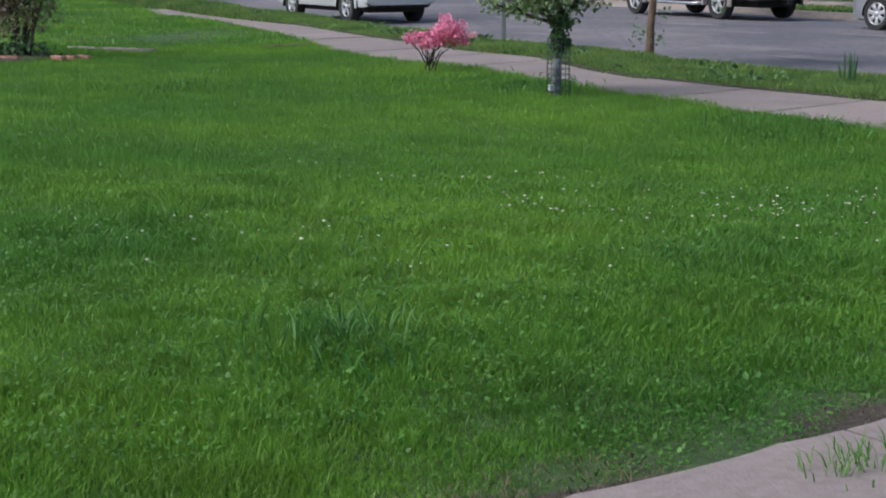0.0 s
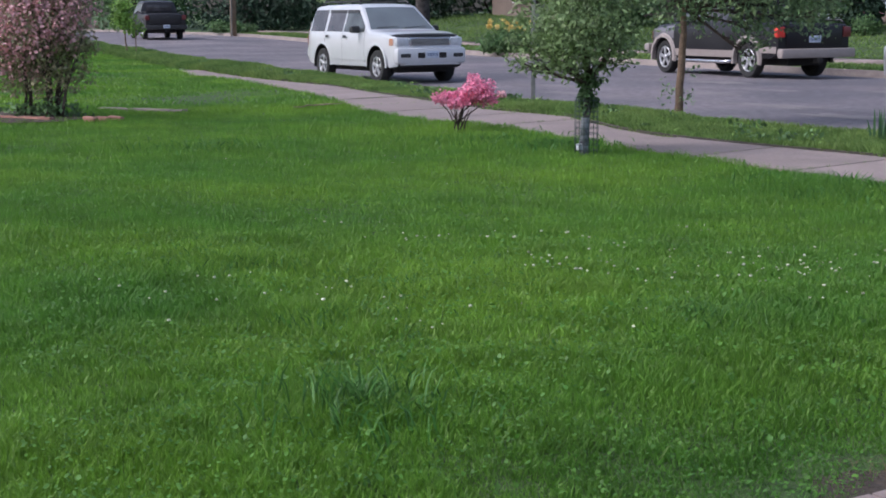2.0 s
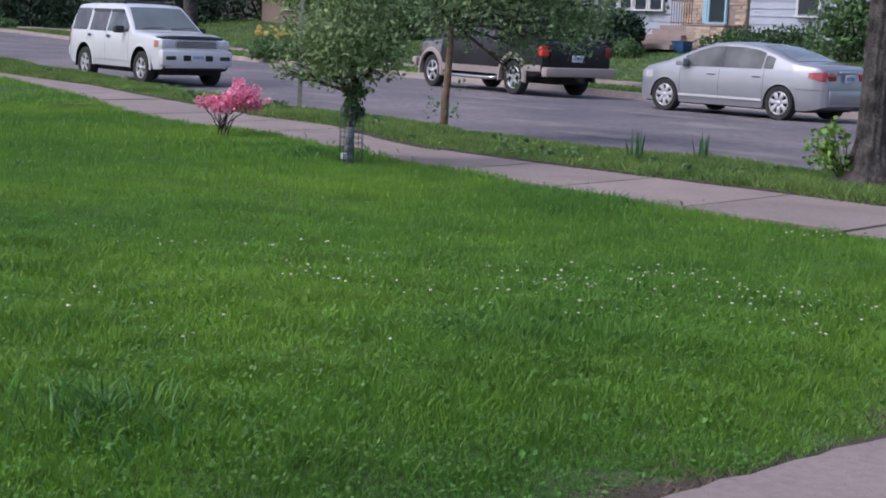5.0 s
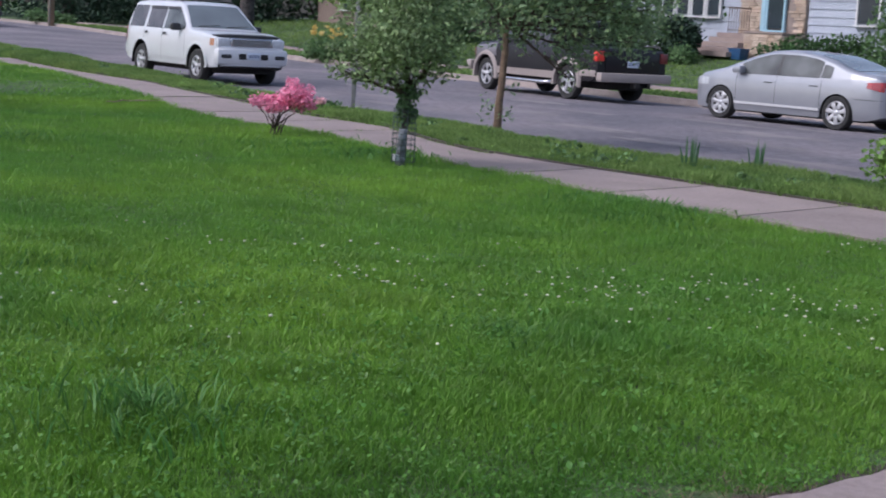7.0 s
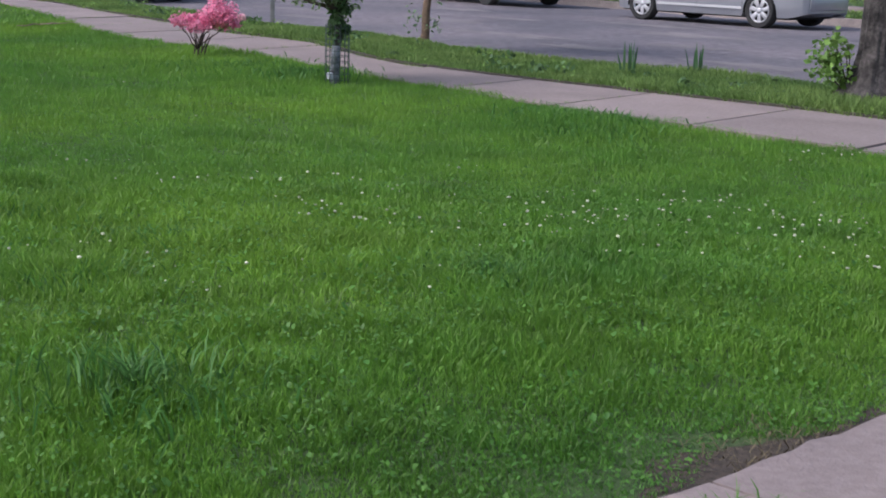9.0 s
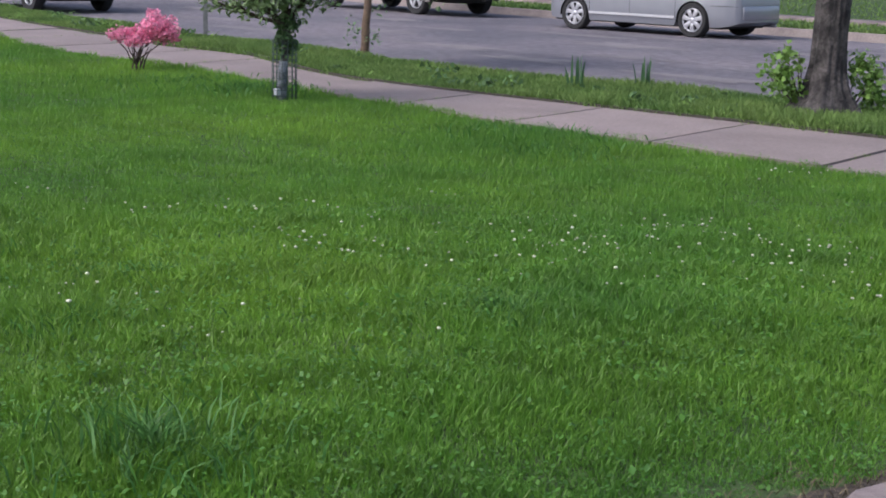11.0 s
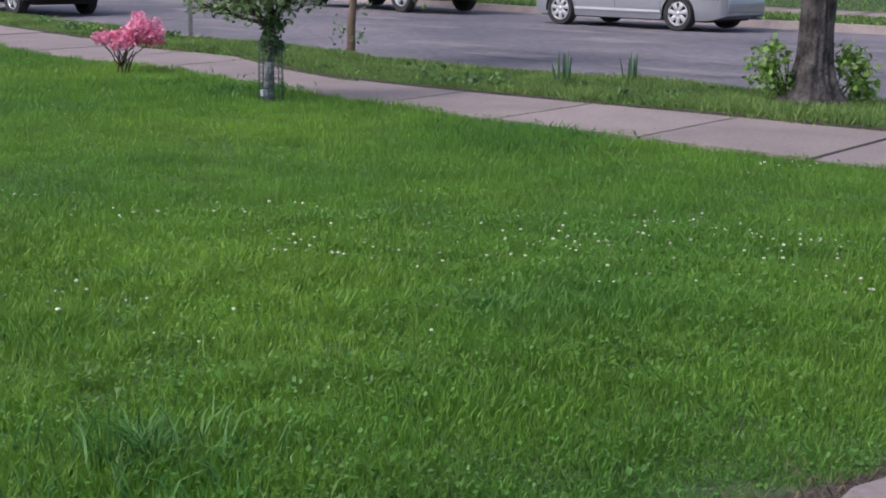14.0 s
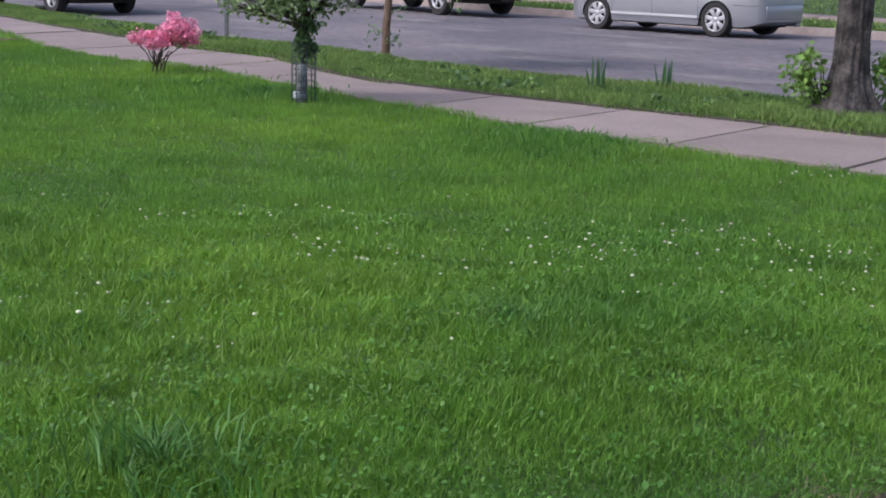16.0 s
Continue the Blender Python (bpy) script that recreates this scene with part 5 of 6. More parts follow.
# weeds along the verge and round the slim tree
wb_ = []
wr = np.random.default_rng(77)
for k in range(60):
    x = -16.5 + 9.5 * wr.random()
    wb_.append((x, float(walk_far(x)) + 0.1 + 1.6 * wr.random() ** 1.5, 0.13, 0.10 + 0.08 * wr.random(), 0.05 + 0.05 * wr.random()))
for k in range(40):
    x = -52 + 34 * wr.random()
    wb_.append((x, float(walk_far(x)) + 0.2 + 1.0 * wr.random(), 0.15, 0.16 + 0.12 * wr.random(), 0.07 + 0.08 * wr.random()))
bm = bmesh.new()
lip = []
for k in range(240):
    x = -42 + 46 * k / 239
    y = float(walk_far(x)) - 0.03 * rr.random()
    z0 = float(rise(x))
    lip.append([bm.verts.new((x, y + 0.0, 0.095 + z0)), bm.verts.new((x, y - 0.005 + 0.02 * rr.random(), 0.118 + z0 + 0.012 * rr.random())), bm.verts.new((x, y + 0.045, 0.135 + z0))])
for a, b in zip(lip, lip[1:]):
    for j in range(2):
        bm.faces.new((a[j], b[j], b[j + 1], a[j + 1]))
tagged(finish(bm, "soil_lip", LIP), "cut soil edge with painted shade between pavement and verge", "soil", kind="structure")
w = leaves("verge_weeds", wb_, 6000, 0.042, LEAF_C, None, 0.6, 0.1, 61)
tagged(w, "low broad-leaved weeds in the verge", "weeds", kind="stuff")
w = leaves("verge_dark_weeds", [(b[0], b[1], b[2] + 0.03, b[3], b[4]) for b in wb_[::3]], 1500, 0.07, LEAF_B, None, 0.5, 0.1, 62)
tagged(w, "dark green weeds and low seedlings in the verge", "weeds", kind="stuff")

# clover flowers, broad leaves and coarse tufts in the lawn
cr = np.random.default_rng(91)
cl = []
for cx, cy, sxy, n in ((-7.65, 4.72, 0.22, 5), (-6.85, 4.55, 0.22, 10), (-6.38, 5.25, 0.25, 16), (-5.60, 4.70, 0.18, 13), (-6.68, 6.48, 0.12, 6), (-5.30, 5.10, 0.30, 17), (-5.42, 5.75, 0.28, 15), (-5.46, 6.22, 0.16, 7), (-4.95, 5.70, 0.10, 8),
                       (-4.76, 5.24, 0.25, 13), (-4.92, 6.05, 0.12, 7), (-5.15, 6.75, 0.18, 20), (-4.75, 6.78, 0.20, 11), (-4.40, 6.70, 0.28, 17), (-4.00, 6.65, 0.25, 15), (-3.88, 5.95, 0.22, 18), (-5.90, 9.15, 0.16, 10), (-5.22, 3.33, 0.16, 12),
                       (-4.65, 3.25, 0.12, 4), (-4.45, 3.75, 0.35, 4), (-5.85, 2.80, 0.35, 10), (-11.4, 6.2, 0.8, 8), (-4.30, 5.35, 0.40, 7), (-3.60, 6.90, 0.4, 9)):
    for _ in range(max(2, n)):
        cl.append((cx + cr.normal() * sxy, cy + cr.normal() * sxy))
cl = np.array([p for p in cl if p[0] < WALK_EDGE - 0.3])
nu, nv = 7, 4
base = []
for j in range(nv + 1):
    for i in range(nu):
        a, b = 2 * math.pi * i / nu, math.pi * j / nv
        base.append((math.sin(b) * math.cos(a), math.sin(b) * math.sin(a), math.cos(b) * 0.62))
base = np.array(base)
bf = np.array([(j * nu + i, j * nu + (i + 1) % nu, (j + 1) * nu + (i + 1) % nu, (j + 1) * nu + i) for j in range(nv) for i in range(nu)])
V, F = [], []
for k, (x, y) in enumerate(cl):
    r = 0.0040 + 0.0060 * cr.random() ** 1.5
    h = float(ground_z(x, y)) + float(lawn_height(x, y)) * 0.95 + 0.012 + 0.035 * cr.random()
    jit = 1 + 0.3 * (cr.random(len(base)) - 0.5)
    V.append(base * r * jit[:, None] + (x, y, h))
    F.append(bf + k * len(base))
w = raw("clover_flowers", np.concatenate(V), np.concatenate(F), CLOVER)
tagged(w, "round white clover flowers scattered over the lawn", "flowers", kind="stuff")

bl = []
for k in range(330):
    x = WALK_EDGE - 0.25 - 2.2 * cr.random() ** 1.3
    bl.append((x, 2.2 + 4.2 * cr.random()))
bl = [(x, y, float(ground_z(x, y)) + 0.04 + 0.02 * cr.random(), 0.05, 0.02) for x, y in bl]
w = leaves("broad_lawn_weeds", bl, 420, 0.024, GRASS_WEED, None, 0.8, 0.0, 71, 1.3)
tagged(w, "small broad-leaved weeds among the grass near the walk", "weeds", kind="stuff")

tx, ty, th = [], [], []
for (cx, cy, r, _), n, h in zip(TUFTS, (330, 380, 800, 500, 520, 600, 260, 260, 700, 500), (0.135, 0.08, 0.12, 0.10, 0.08, 0.12, 0.08, 0.07, 0.11, 0.10)):
    a, d = cr.random(n) * 6.283, r * np.abs(cr.normal(size=n)) * 0.7
    tx.append(cx + d * np.cos(a)), ty.append(cy + d * np.sin(a)), th.append(h * (0.6 + 0.7 * cr.random(n)))
tx, ty, th = np.concatenate(tx), np.concatenate(ty), np.concatenate(th)
w = blades("coarse_grass_tufts", tx, ty, ground_z(tx, ty), th, 0.007 + 0.0004 * np.hypot(tx, ty), 0.4 + 0.6 * cr.random(len(tx)), GRASS_DARK)
tagged(w, "dark coarse grass tufts standing above the lawn", "grass", kind="stuff")
px_, py_ = scatter(300, -6.5, -2.8, 2.6, 6.5)
w = blades("pale_seed_blades", px_, py_, ground_z(px_, py_), 0.10 + 0.05 * rng.random(300), 0.0045, 0.7 + 0.6 * rng.random(300), VERGE)
tagged(w, "pale long blades arching over the lawn", "grass", kind="stuff")

# weeds in the pavement's joints
jx_, jy_ = [], []
for k in range(-9, 4):
    n = 70
    hh = cr.random(n)
    xj = -7.87 + 1.55 * k + 0.22 * (1 - hh) + 0.012 * cr.normal(size=n)
    jx_.append(xj)
    jy_.append(walk_near(xj) * (1 - hh) + walk_far(xj) * hh)
jx_, jy_ = np.concatenate(jx_), np.concatenate(jy_)
keep = value_noise(jx_, jy_, 0.3, 58) > 0.45
jx_, jy_ = jx_[keep], jy_[keep]
w = blades("joint_weeds", jx_, jy_, 0.10 + 0 * jx_, 0.02 + 0.035 * cr.random(len(jx_)), 0.008, 0.6 + 0.6 * cr.random(len(jx_)), VERGE)
tagged(w, "weeds and moss in the joints of the pavement", "weeds", kind="stuff")

# low clover leaves that speckle the turf
qx, qy = sector(36000, 3.4, 14, 24, 72, 1.2)
okq = lawn_ok(qx, qy) & (value_noise(qx, qy, 0.5, 55) > 0.35)
qx, qy = qx[okq], qy[okq]
nq = len(qx)
qa = rng.random(nq) * 6.283
qz = ground_z(qx, qy) + lawn_height(qx, qy) * (0.45 + 0.55 * rng.random(nq))
qs = 0.005 + 0.005 * rng.random(nq)
tilt = rng.normal(size=(nq, 2)) * 0.35
Pq = np.zeros((nq, 4, 3), np.float32)
for j, (f, g_) in enumerate(((1, 0), (0, 0.8), (-1, 0), (0, -0.8))):
    dx_, dy_ = (np.cos(qa) * f - np.sin(qa) * g_) * qs, (np.sin(qa) * f + np.cos(qa) * g_) * qs
    Pq[:, j] = np.stack([qx + dx_, qy + dy_, qz + dx_ * tilt[:, 0] + dy_ * tilt[:, 1]], -1)
w = raw("lawn_clover_leaves", Pq.reshape(-1, 3), np.arange(nq * 4).reshape(-1, 4), GRASS_WEED)
tagged(w, "small clover leaves speckling the lawn", "clover", kind="stuff")

# bare soil strip and dry thatch along the walk's edge
bm = bmesh.new()
n = 70
A, Bv = [], []
for k in range(n):
    y = -2 + 10 * k / (n - 1)
    wdt = 0.05 + 0.16 * math.exp(-((y - 3.85) / 0.28) ** 2) + 0.22 * float(value_noise(np.array([y]), np.array([0.0]), 0.5, 41)[0]) ** 2
    A.append(bm.verts.new((WALK_EDGE - wdt, y, float(ground_z(WALK_EDGE - wdt, y)) + 0.006)))
    Bv.append(bm.verts.new((WALK_EDGE - 0.012, y, 0.092)))
for k in range(n - 1):
    bm.faces.new((A[k], Bv[k], Bv[k + 1], A[k + 1]))
tagged(finish(bm, "soil_edge", SOIL), "bare crumbly soil beside the concrete walk", "soil", kind="structure")
sx_ = WALK_EDGE - 0.02 - 0.28 * rng.random(1800) ** 1.4
sy_ = 1.5 + 5 * rng.random(1800)
keep = value_noise(sx_ * 0, sy_, 0.5, 41) > 0.4
w = blades("dry_thatch", sx_[keep], sy_[keep], 0.10 + 0 * sx_[keep], 0.03 + 0.03 * rng.random(keep.sum()), 0.004, 1.2 + 0.5 * rng.random(keep.sum()), STRAW)
tagged(w, "dry straw-coloured thatch along the walk", "thatch", kind="stuff")
jx, jy = -2.34 + 0.05 * cr.normal(size=90), 3.28 + 0.10 * cr.normal(size=90)
w = blades("joint_grass", jx, jy, 0.12 + 0 * jx, 0.05 + 0.06 * cr.random(90), 0.005, 0.5 + 0.5 * cr.random(90), GRASS)
tagged(w, "grass tuft growing in the walk's joint", "grass", kind="stuff")

# ---------------------------------------------------------------- street furniture
p = thing("street_sign", -19.98, 15.2, 0.1, 40, "weathered steel post with a small plain sign", "sign")
bm = boxed(-0.028, 0.028, -0.008, 0.008, -0.15, 1.75, 0.003)
box(bm, -0.034, -0.026, -0.008, 0.022, -0.15, 1.75)
box(bm, 0.026, 0.034, -0.008, 0.022, -0.15, 1.75)
part("post", bm, GALV, p)
part("sign_plate", boxed(-0.02, 0.24, -0.014, -0.009, 1.26, 1.52, 0.001), mat("grey_green_sign_back", (0.14, 0.17, 0.13), (0.11, 0.13, 0.10), 8.0, 0.6), p, "grey-green back of a small sign")

# ---------------------------------------------------------------- across the street


def gz1(x, y):
    return float(ground_z(x, y))


f = thing("iris_bed", -42.6, 30.9, gz1(-42.6, 30.9), 0, "clump of yellow irises beside the far kerb", "flowers")
leaves("foliage", [blob(0, 0.35, 0.8, 0.35), blob(0.6, 0.3, 0.6, 0.32), blob(-0.6, 0.25, 0.45, 0.28)], 1500, 0.26, LEAF_B, f, 0.15, 0.1, 81, 3.5)
for k in range(26):
    dx = rr.uniform(-0.75, 0.9)
    leaves("bloom", [blob(dx, rr.uniform(0.78, 1.12), 0.075, 0.07, rr.uniform(-.3, .3))], 22, 0.09, PETAL_Y, f, 0.2, 0.1, 200 + k, 1.2)

pl = thing("utility_pole", -75.05, 36.15, gz1(-75.05, 36.15), 0, "weathered wooden utility pole by the far kerb", "pole")
part("shaft", trunk_mesh([(0, 0, -0.3), (0, 0, 3), (0, 0, 6), (0, 0, 9)], [0.17, 0.16, 0.15, 0.13], 14), POLE_WOOD, pl)
part("conduit", boxed(0.14, 0.20, -0.2, -0.14, 0, 4, 0.02), GALV, pl)


def shrub(name, x, y, z, blobs, n, size, m, label, seed, cat="shrub", group="", stem=0.05):
    t = thing(name, x, y, z, 0, label, cat, group)
    r = random.Random(seed)
    for b in blobs:
        bm = bmesh.new()
        tube(bm, wob((b[0] * 0.3, b[1] * 0.3, -0.2), (b[0], b[1], b[2]), 3, 0.05, r), [stem, stem * 0.8, stem * 0.6, stem * 0.4], 6)
        part("stem", bm, TWIG, t)
    leaves("foliage", blobs, n, size, m, t, 0.35, 0.35, seed)
    return t


def conifer(x, y, h, w, seed):
    t = thing("spruce", x, y, gz1(x, y), 0, "dark blue-green spruce with drooping skirts", "tree", "spruces")
    part("trunk", trunk_mesh([(0, 0, -0.3), (0, 0, h * 0.5), (0, 0, h)], [w * 0.09, w * 0.06, 0.02], 10), BARK, t)
    bl_ = [(0, 0, h * f, w * (1 - f) * 0.9 + 0.15, h * 0.07) for f in np.linspace(0.04, 0.95, 13)]
    leaves("foliage", bl_, 3600, 0.42, NEEDLE, t, 0.3, 0.25, seed, 3.0)
    return t


conifer(-84, 41.5, 11, 4.6, 301)
conifer(-80, 45.5, 12, 4.8, 302)
conifer(-75.5, 48.5, 11, 4.4, 303)
conifer(-88, 47, 12, 5.0, 304)
shrub("low_shrub", -78.0, 37.6, gz1(-78.0, 37.6), [blob(0, 0.3, 0.55, 0.3), blob(0.9, 0.25, 0.45, 0.28), blob(-0.9, 0.35, 0.6, 0.35)], 1100, 0.16, LEAF_B, "rounded grey-green shrubs near the utility pole", 311)
# young trees by the street
t = thing("verge_sapling", -49.3, 19.9, 0.19, 0, "fresh yellow-green sapling on the verge", "tree")
part("trunk", trunk_mesh(wob((0, 0, -0.1), off(-0.1, 0.9), 4, 0.02, rr), [0.03, 0.028, 0.025, 0.022, 0.02]), BARK_PALE, t)
part("stake", trunk_mesh([off(0.3, -0.1), off(0.3, 1.1)], [0.02, 0.02], 6), POLE_WOOD, t)
leaves("crown", [blob(-0.15, 1.15, 0.45, 0.36), blob(0.22, 0.85, 0.36, 0.28), blob(-0.1, 1.55, 0.38, 0.32)], 1100, 0.11, LEAF_C, t, 0.4, 0.2, 321)
t = thing("small_tree", -58.4, 33.2, gz1(-58.4, 33.2), 0, "small green street tree on the far verge", "tree")
part("trunk", trunk_mesh([(0, 0, -0.2), off(0.05, 1.2), off(0, 2.4)], [0.09, 0.08, 0.06], 10), BARK, t)
B = [blob(0, 2.6, 1.1, 0.8), blob(0.7, 2.0, 0.6, 0.4), blob(-0.4, 3.4, 0.9, 0.7)]
limbs(B, (0, 0, 2.2), 0.04, t, TWIG, 15, 3)
leaves("crown", B, 1400, 0.2, LEAF_A, t, 0.4, 0.3, 322)
t = thing("shade_tree", -53.2, 34.2, gz1(-53.2, 34.2), 0, "large shade tree with a thick grey trunk across the street", "tree")
part("trunk", trunk_mesh([(0, 0, -0.3), (0, 0, 0.3), off(0, 2), off(0.1, 5), off(0, 7)], [0.42, 0.32, 0.28, 0.26, 0.2], 16, 3, 0.02), BARK, t)
B = [blob(0, 8, 2.6, 1.6), blob(2.2, 6.5, 1.8, 1.1), blob(-2, 6.8, 1.9, 1.2)]
limbs(B, (0, 0, 6), 0.12, t, BARK, 16, 3)
leaves("crown", B, 2200, 0.4, LEAF_B, t, 0.4, 0.3, 323)
t = thing("garden_tree", -46.4, 34.9, gz1(-46.4, 34.9), 0, "garden tree with fresh yellow-green leaves behind the irises", "tree")
part("trunk", trunk_mesh([(0, 0, -0.2), off(0.1, 1.2), off(0.0, 2.4)], [0.12, 0.10, 0.08], 10), BARK, t)
B = [blob(0, 2.45, 1.5, 0.75), blob(0.9, 2.1, 0.7, 0.4), blob(-0.7, 2.9, 1.0, 0.8), blob(1.5, 2.7, 0.8, 0.7)]
limbs(B, (0, 0, 2.0), 0.05, t, TWIG, 17, 3)
leaves("crown", B, 2300, 0.2, LEAF_C, t, 0.45, 0.3, 324)

# planting that closes the view between and behind the houses
bgr = random.Random(12)
for k, (x, y, w_, h_) in enumerate(((-106, 44, 6, 5), (-98, 40, 5, 5), (-72, 52, 5, 6), (-60, 47, 2.4, 2.2), (-56, 46, 3.0, 3.4), (-51.5, 43.5, 2.2, 2.6), (-48.5, 46, 2.6, 4.2), (-44.5, 42.5, 2.0, 3.0), (-42.0, 46, 2.6, 4.6), (-40.2, 41.5, 1.7, 2.4), (-37.6, 45.5, 2.0, 4.0), (-22, 50, 4, 5), (-15, 52, 5, 6), (-66, 56, 6, 7), (-54, 58, 7, 7))):
    bb = [(bgr.uniform(-0.5, 0.5) * w_, bgr.uniform(-0.4, 0.4) * w_, h_ * bgr.uniform(0.25, 0.95), w_ * bgr.uniform(0.35, 0.6), h_ * bgr.uniform(0.22, 0.36)) for _ in range(7)] + [(0, 0, h_ * 0.3, w_ * 0.6, h_ * 0.33)]
    shrub("tall_shrub", x, y, gz1(x, y), bb, int(1500 + 250 * w_), 0.16 + 0.035 * w_, (LEAF_D, LEAF_B, LEAF_D, LEAF_A)[k % 4], ("dense dark green shrub closing the yard", "leafy green shrub in the yard", "dense dark green shrub closing the yard", "dull green leafy shrub in the yard")[k % 4], 400 + k, group="yard shrubs", stem=0.08)

# ---------------------------------------------------------------- houses
H = thing("house", -34.55, 43.75, 1.0, -8, "single-storey house with pale blue siding and a tan stone entry", "house")


def hb(name, x0, x1, y0, y1, z0, z1, m, parent=None, bevel=0.0, label=""):
    return part(name, boxed(x0, x1, y0, y1, z0, z1, bevel), m, parent or H, label, smooth=False)


hr = random.Random(21)
wall_l = hb("wall_left", -9.0, -1.3, 0.12, 0.35, -0.5, 3.2, SIDING)
wall_r = hb("wall_right", 1.95, 10.0, 0.12, 0.35, -0.5, 3.2, SIDING)
hb("side_wall", 9.7, 10.0, 0.36, 8.0, -0.5, 3.2, SIDING)
hb("side_wall", -9.0, -8.7, 0.36, 8.0, -0.5, 3.2, SIDING)
hb("back_wall", -8.69, 9.69, 7.7, 8.0, -0.5, 3.2, SIDING)
for wall, x0, x1 in ((wall_l, -9.0, -1.32), (wall_r, 1.97, 10.0)):
    for k in range(11):
        b = bmesh.new()
        z = 0.15 + k * 0.27
        vs = [b.verts.new(p) for p in ((x0, 0.07, z), (x1, 0.07, z), (x1, 0.105, z + 0.275), (x0, 0.105, z + 0.275), (x0, 0.12, z), (x1, 0.12, z), (x1, 0.12, z + 0.275), (x0, 0.12, z + 0.275))]
        for q in ((0, 1, 2, 3), (4, 7, 6, 5), (0, 4, 5, 1), (3, 2, 6, 7), (0, 3, 7, 4), (1, 5, 6, 2)):
            b.faces.new([vs[i] for i in q])
        part("siding_board", b, SIDING, wall, smooth=False)
stone_wall = hb("stone_wall", -1.29, 1.94, 0.02, 0.35, -0.5, 3.2, KERB)
z = -0.1
while z < 3.1:
    h = hr.choice((0.09, 0.11, 0.14))
    x = -1.29
    while x < 1.9:
        l = min(hr.uniform(0.25, 0.75), 1.94 - x)
        if not (z + h > 0.98 and x + l > -0.16 and x < 1.07):
            d = hr.uniform(0.03, 0.09)
            part("ledge_stone", boxed(x + 0.008, x + l - 0.008, 0.02 - d, 0.019, z + 0.007, z + h - 0.007, 0.006), LEDGE, stone_wall, smooth=False)
        elif x < -0.16 and x + l > -0.16:
            l = -0.16 - x
            if l > 0.05:
                part("ledge_stone", boxed(x + 0.008, x + l - 0.008, -0.03, 0.019, z + 0.007, z + h - 0.007, 0.006), LEDGE, stone_wall, smooth=False)
            l = -0.16 - x + 0.0001
        x += l
    z += h


def window(x0, x1, z0, z1, trim, y=0.05):
    w_ = hb("window", x0, x1, y - 0.06, y - 0.045, z0, z1, GLASS_HOUSE)
    hb("window_frame", x0 - 0.09, x0, y - 0.10, y - 0.02, z0 - 0.06, z1 + 0.09, trim, w_)
    hb("window_frame", x1, x1 + 0.09, y - 0.10, y - 0.02, z0 - 0.06, z1 + 0.09, trim, w_)
    hb("window_frame", x0, x1, y - 0.10, y - 0.02, z1, z1 + 0.09, trim, w_)
    hb("window_sill", x0 - 0.12, x1 + 0.12, y - 0.15, y - 0.02, z0 - 0.12, z0 - 0.061, trim, w_)
    return w_


w_ = window(0.18, 0.95, 1.05, 2.6, TRIM_BLUE, -0.02)
hb("shutter", -0.14, 0.06, -0.12, -0.04, 0.95, 2.7, TRIM_BLUE, w_)
window(4.3, 5.2, 1.35, 2.7, TRIM_WHITE)
for k in range(4):
    window(-5.6 + k * 0.85, -5.6 + k * 0.85 + 0.62, 1.45, 2.8, TRIM_WHITE)
roof = bmesh.new()
vs = [roof.verts.new(p) for p in ((-9.6, -0.6, 3.15), (10.6, -0.6, 3.15), (10.6, 4.1, 5.2), (-9.6, 4.1, 5.2), (10.6, 8.7, 3.15), (-9.6, 8.7, 3.15), (-9.6, -0.6, 3.0), (10.6, -0.6, 3.0), (10.6, 8.7, 3.0), (-9.6, 8.7, 3.0))]
for q in ((0, 1, 2, 3), (3, 2, 4, 5), (6, 7, 1, 0), (8, 9, 5, 4), (1, 7, 8, 4, 2), (0, 3, 5, 9, 6), (6, 9, 8, 7)):
    roof.faces.new([vs[i] for i in q])
part("roof", roof, ROOF, H, smooth=False)
st = thing("front_steps", *(H.matrix_world @ Vector((-0.95, 0, -0.02))), -8, "pinkish concrete entry steps with a rusty iron rail", "steps")
for k in range(5):
    part("step", boxed(-0.75 - 0.05 * (4 - k), 0.95 + 0.05 * (4 - k), -1.9 + k * 0.30, -0.02, k * 0.17, k * 0.17 + 0.165, 0.012), STEP, st, smooth=False)
for k in range(9):
    bm = bmesh.new()
    x_ = -0.25 + k * 0.13
    tube(bm, [(x_, -0.62, 0.84), (x_, -0.62, 1.70)], [0.012, 0.012], 6)
    part("baluster", bm, IRON, st)
bm = bmesh.new()
tube(bm, [(-0.32, -0.62, 1.72), (0.85, -0.62, 1.72)], [0.02, 0.02], 8)
part("handrail", bm, IRON, st)
bm = bmesh.new()
tube(bm, [(-0.32, -0.62, 0.95), (0.85, -0.62, 0.95)], [0.014, 0.014], 8)
part("bottom_rail", bm, IRON, st)
planter = hb("planter_wall", 0.06, 1.92, -1.0, -0.10, -0.5, 0.84, KERB)
hb("planter_cap", 0.02, 1.98, -1.06, -0.09, 0.842, 0.90, STEP, planter, 0.012)
z = -0.3
while z < 0.80:
    h = min(hr.choice((0.09, 0.11, 0.14)), 0.84 - z)
    for x0, x1, front in ((0.06, 1.92, True), (-1.0, -0.10, False)):
        x = x0
        while x < x1 - 0.01:
            l = min(hr.uniform(0.25, 0.7), x1 - x)
            d = hr.uniform(0.02, 0.05)
            b = boxed(x + 0.006, x + l - 0.006, -1.0 - d, -1.001, z + 0.006, z + h - 0.006) if front else boxed(1.921, 1.92 + d, x + 0.006, x + l - 0.006, z + 0.006, z + h - 0.006)
            part("ledge_stone", b, LEDGE, planter, smooth=False)
            x += l
    z += h
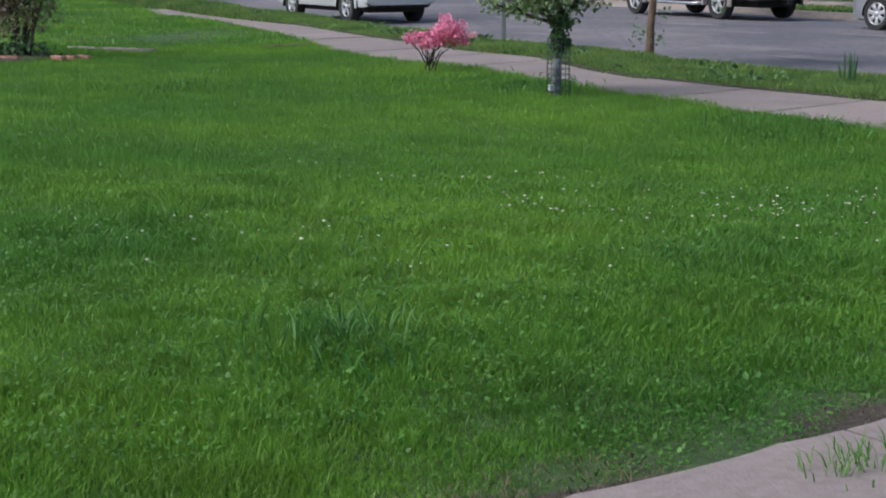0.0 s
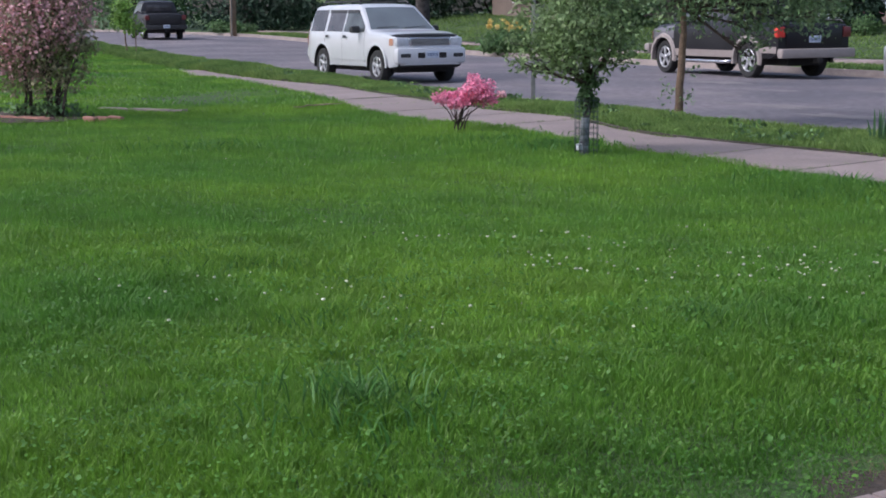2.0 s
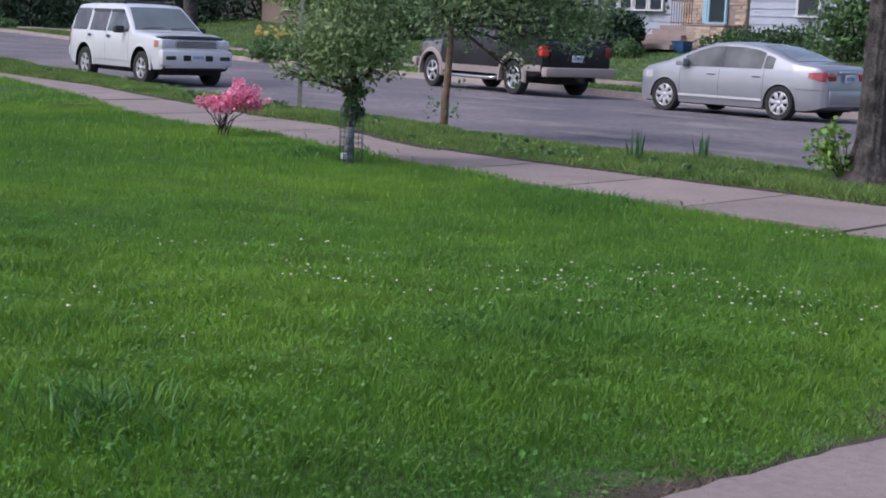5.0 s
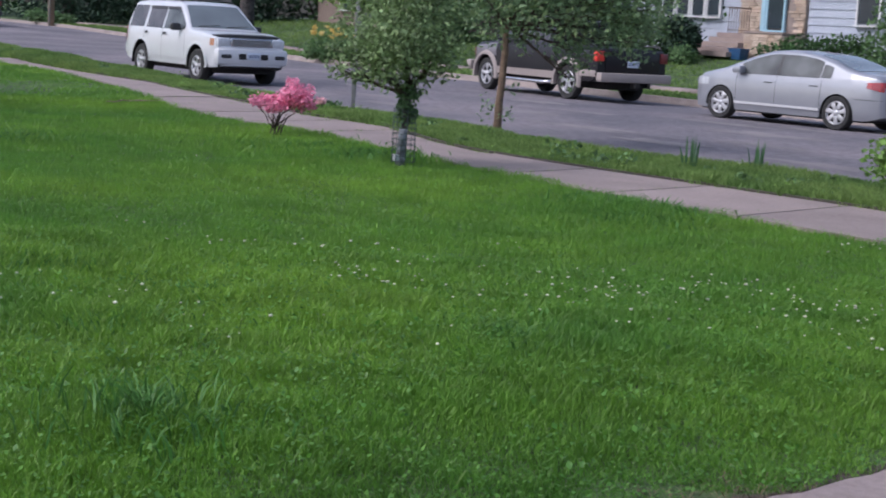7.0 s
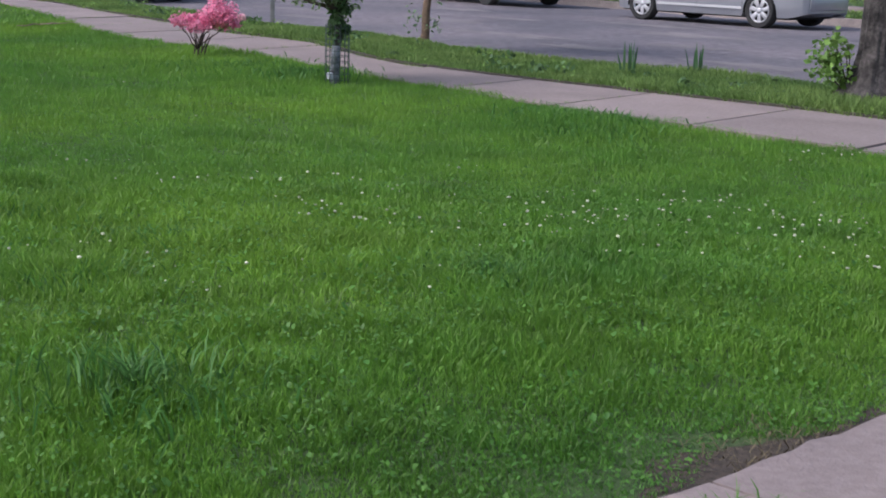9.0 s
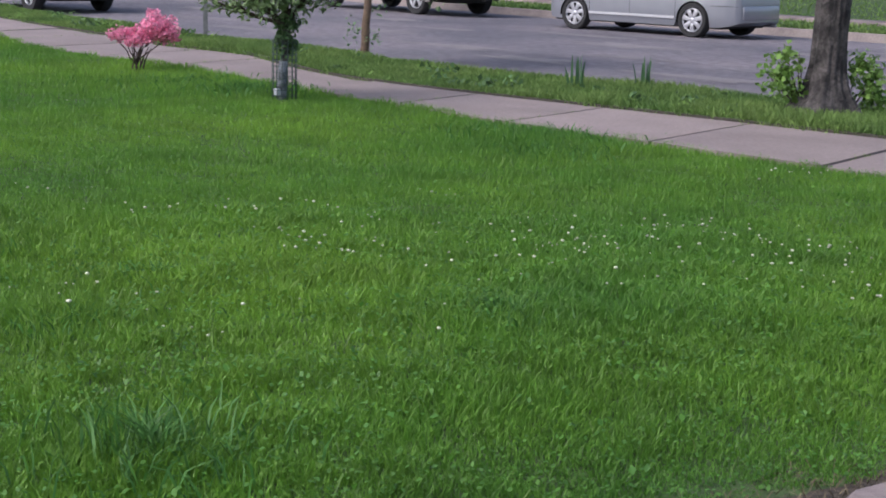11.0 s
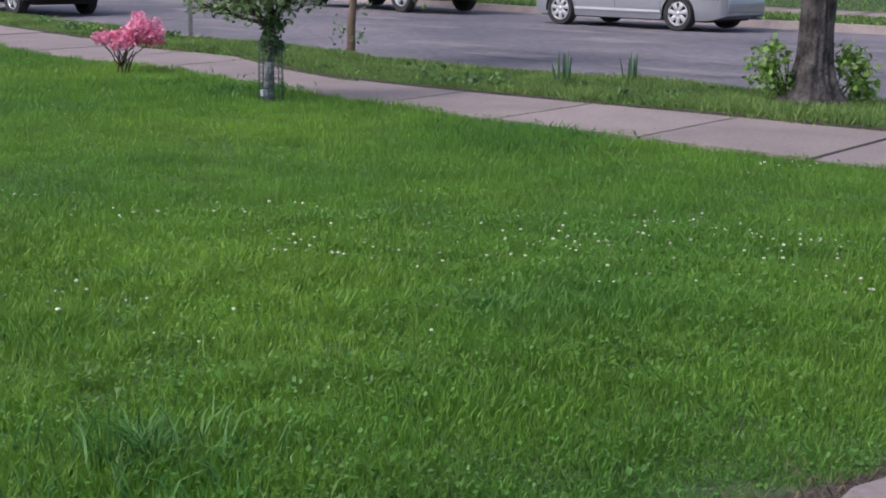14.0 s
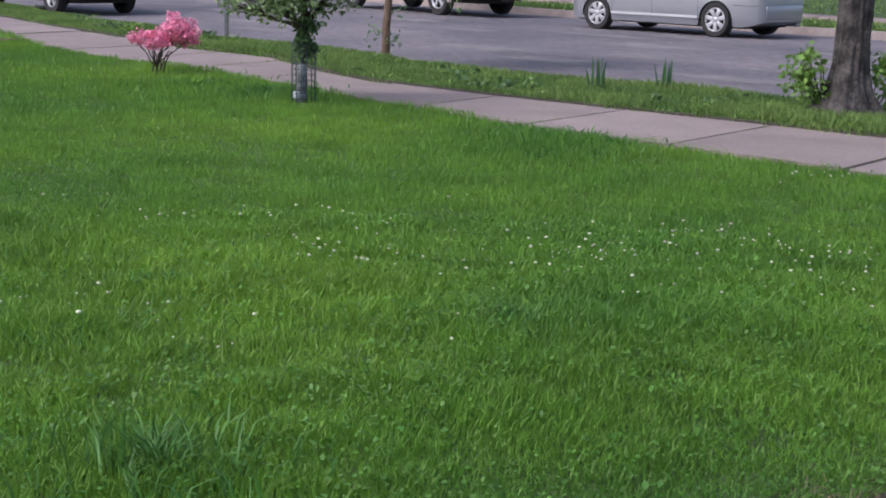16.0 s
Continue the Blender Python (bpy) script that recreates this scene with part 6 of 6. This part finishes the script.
bn = thing("recycling_bin", *(H.matrix_world @ Vector((0.35, -1.45, -0.1))), -8, "blue plastic bin standing beside the steps", "bin")
bm = boxed(-0.3, 0.3, -0.22, 0.22, 0, 0.36, 0.02)
for v in bm.verts:
    f_ = 0.86 + 0.14 * v.co.z / 0.36
    v.co.x *= f_
    v.co.y *= f_
part("tub", bm, BIN_BLUE, bn)
part("rim", boxed(-0.33, 0.33, -0.25, 0.25, 0.355, 0.395, 0.012), BIN_BLUE, bn)
for k, (x_, y_) in enumerate(((-2.45, -1.75), (-2.3, -1.45), (-2.15, -1.2))):
    q = H.matrix_world @ Vector((x_, y_, 0.02 + 0.03 * k))
    t = thing("flower_pot", q.x, q.y, q.z, 0, "small pale flower pot beside the steps", "pot", "pots by the steps")
    bm = bmesh.new()
    lathe(bm, [(0.09, 0.0), (0.14, 0.22), (0.155, 0.22), (0.155, 0.26), (0.12, 0.26), (0.11, 0.2)], seg=16)
    for v in bm.verts:
        v.co = Vector((v.co.x, v.co.z, v.co.y))
    bmesh.ops.recalc_face_normals(bm, faces=bm.faces)
    part("pot", bm, TERRA, t)
    leaves("flowers", [(0, 0, 0.33, 0.13, 0.10)], 60, 0.09, PETAL_OLD if k % 2 else PETAL, t, 0.4, 0.1, 500 + k, 1.2)
shrub("yew_shrub", -36.7, 40.6, gz1(-36.7, 40.6), [blob(-0.6, 0.8, 0.9, 0.8), blob(0.3, 0.75, 0.8, 0.75), blob(-1.3, 0.9, 0.8, 0.8), blob(-0.3, 1.4, 0.7, 0.5)], 2600, 0.15, LEAF_B, "leafy green shrub beside the entry steps", 331)
shrub("dark_juniper", -35.9, 40.9, gz1(-35.9, 40.9), [blob(0.0, 0.6, 0.65, 0.6), blob(0.3, 1.0, 0.45, 0.45), blob(-0.2, 1.25, 0.35, 0.4)], 1900, 0.16, NEEDLE, "dark spiky juniper beside the steps", 332)
shrub("round_shrub", -34.9, 39.9, gz1(-34.9, 39.9), [blob(0, 0.35, 0.45, 0.36), blob(0.3, 0.25, 0.3, 0.25)], 600, 0.11, LEAF_B, "small rounded green shrub on the lawn", 333)
shrub("front_hedge", -30.8, 42.1, gz1(-30.8, 42.1), [blob(-1.5, 0.3, 0.8, 0.35), blob(-0.5, 0.45, 0.9, 0.45), blob(0.6, 0.5, 0.9, 0.5), blob(1.5, 0.5, 0.9, 0.55)], 2400, 0.14, LEAF_D, "low spreading green hedge below the window", 334)
shrub("lilac", -26.5, 40.9, gz1(-26.5, 40.9), [blob(0, 0.9, 1.0, 0.9), blob(0.8, 0.8, 0.9, 0.8), blob(-0.6, 1.5, 0.8, 0.7), blob(0.4, 2.0, 1.0, 0.8), blob(1.3, 1.5, 0.9, 0.8), blob(-0.2, 2.7, 0.8, 0.6), blob(-0.9, 0.6, 0.8, 0.6), blob(1.7, 0.7, 0.9, 0.7)], 7000, 0.16, LEAF_B, "tall leafy lilac shrub before the house", 335)

H = thing("neighbour_house", -63.5, 48.0, gz1(-63.5, 48.0) - 0.2, -14, "brown single-storey house behind shrubs", "house")
hb("wall", -7, 7, 0, 0.3, 0, 3.0, BROWN_WALL)
hb("side_wall", 6.7, 7, 0.31, 7, 0, 3.0, BROWN_WALL)
hb("side_wall", -7, -6.7, 0.31, 7, 0, 3.0, BROWN_WALL)
hb("back_wall", -6.69, 6.69, 6.7, 7.0, 0, 3.0, BROWN_WALL)
window(-3.5, -2.0, 1.1, 2.3, TRIM_WHITE, -0.03)
window(1.5, 3.2, 1.1, 2.3, TRIM_WHITE, -0.03)
roof = bmesh.new()
vs = [roof.verts.new(p) for p in ((-7.6, -0.6, 2.95), (7.6, -0.6, 2.95), (7.6, 3.5, 4.8), (-7.6, 3.5, 4.8), (7.6, 7.6, 2.95), (-7.6, 7.6, 2.95))]
for q in ((0, 1, 2, 3), (3, 2, 4, 5), (1, 4, 2), (0, 3, 5), (0, 5, 4, 1)):
    roof.faces.new([vs[i] for i in q])
part("roof", roof, ROOF, H, smooth=False)
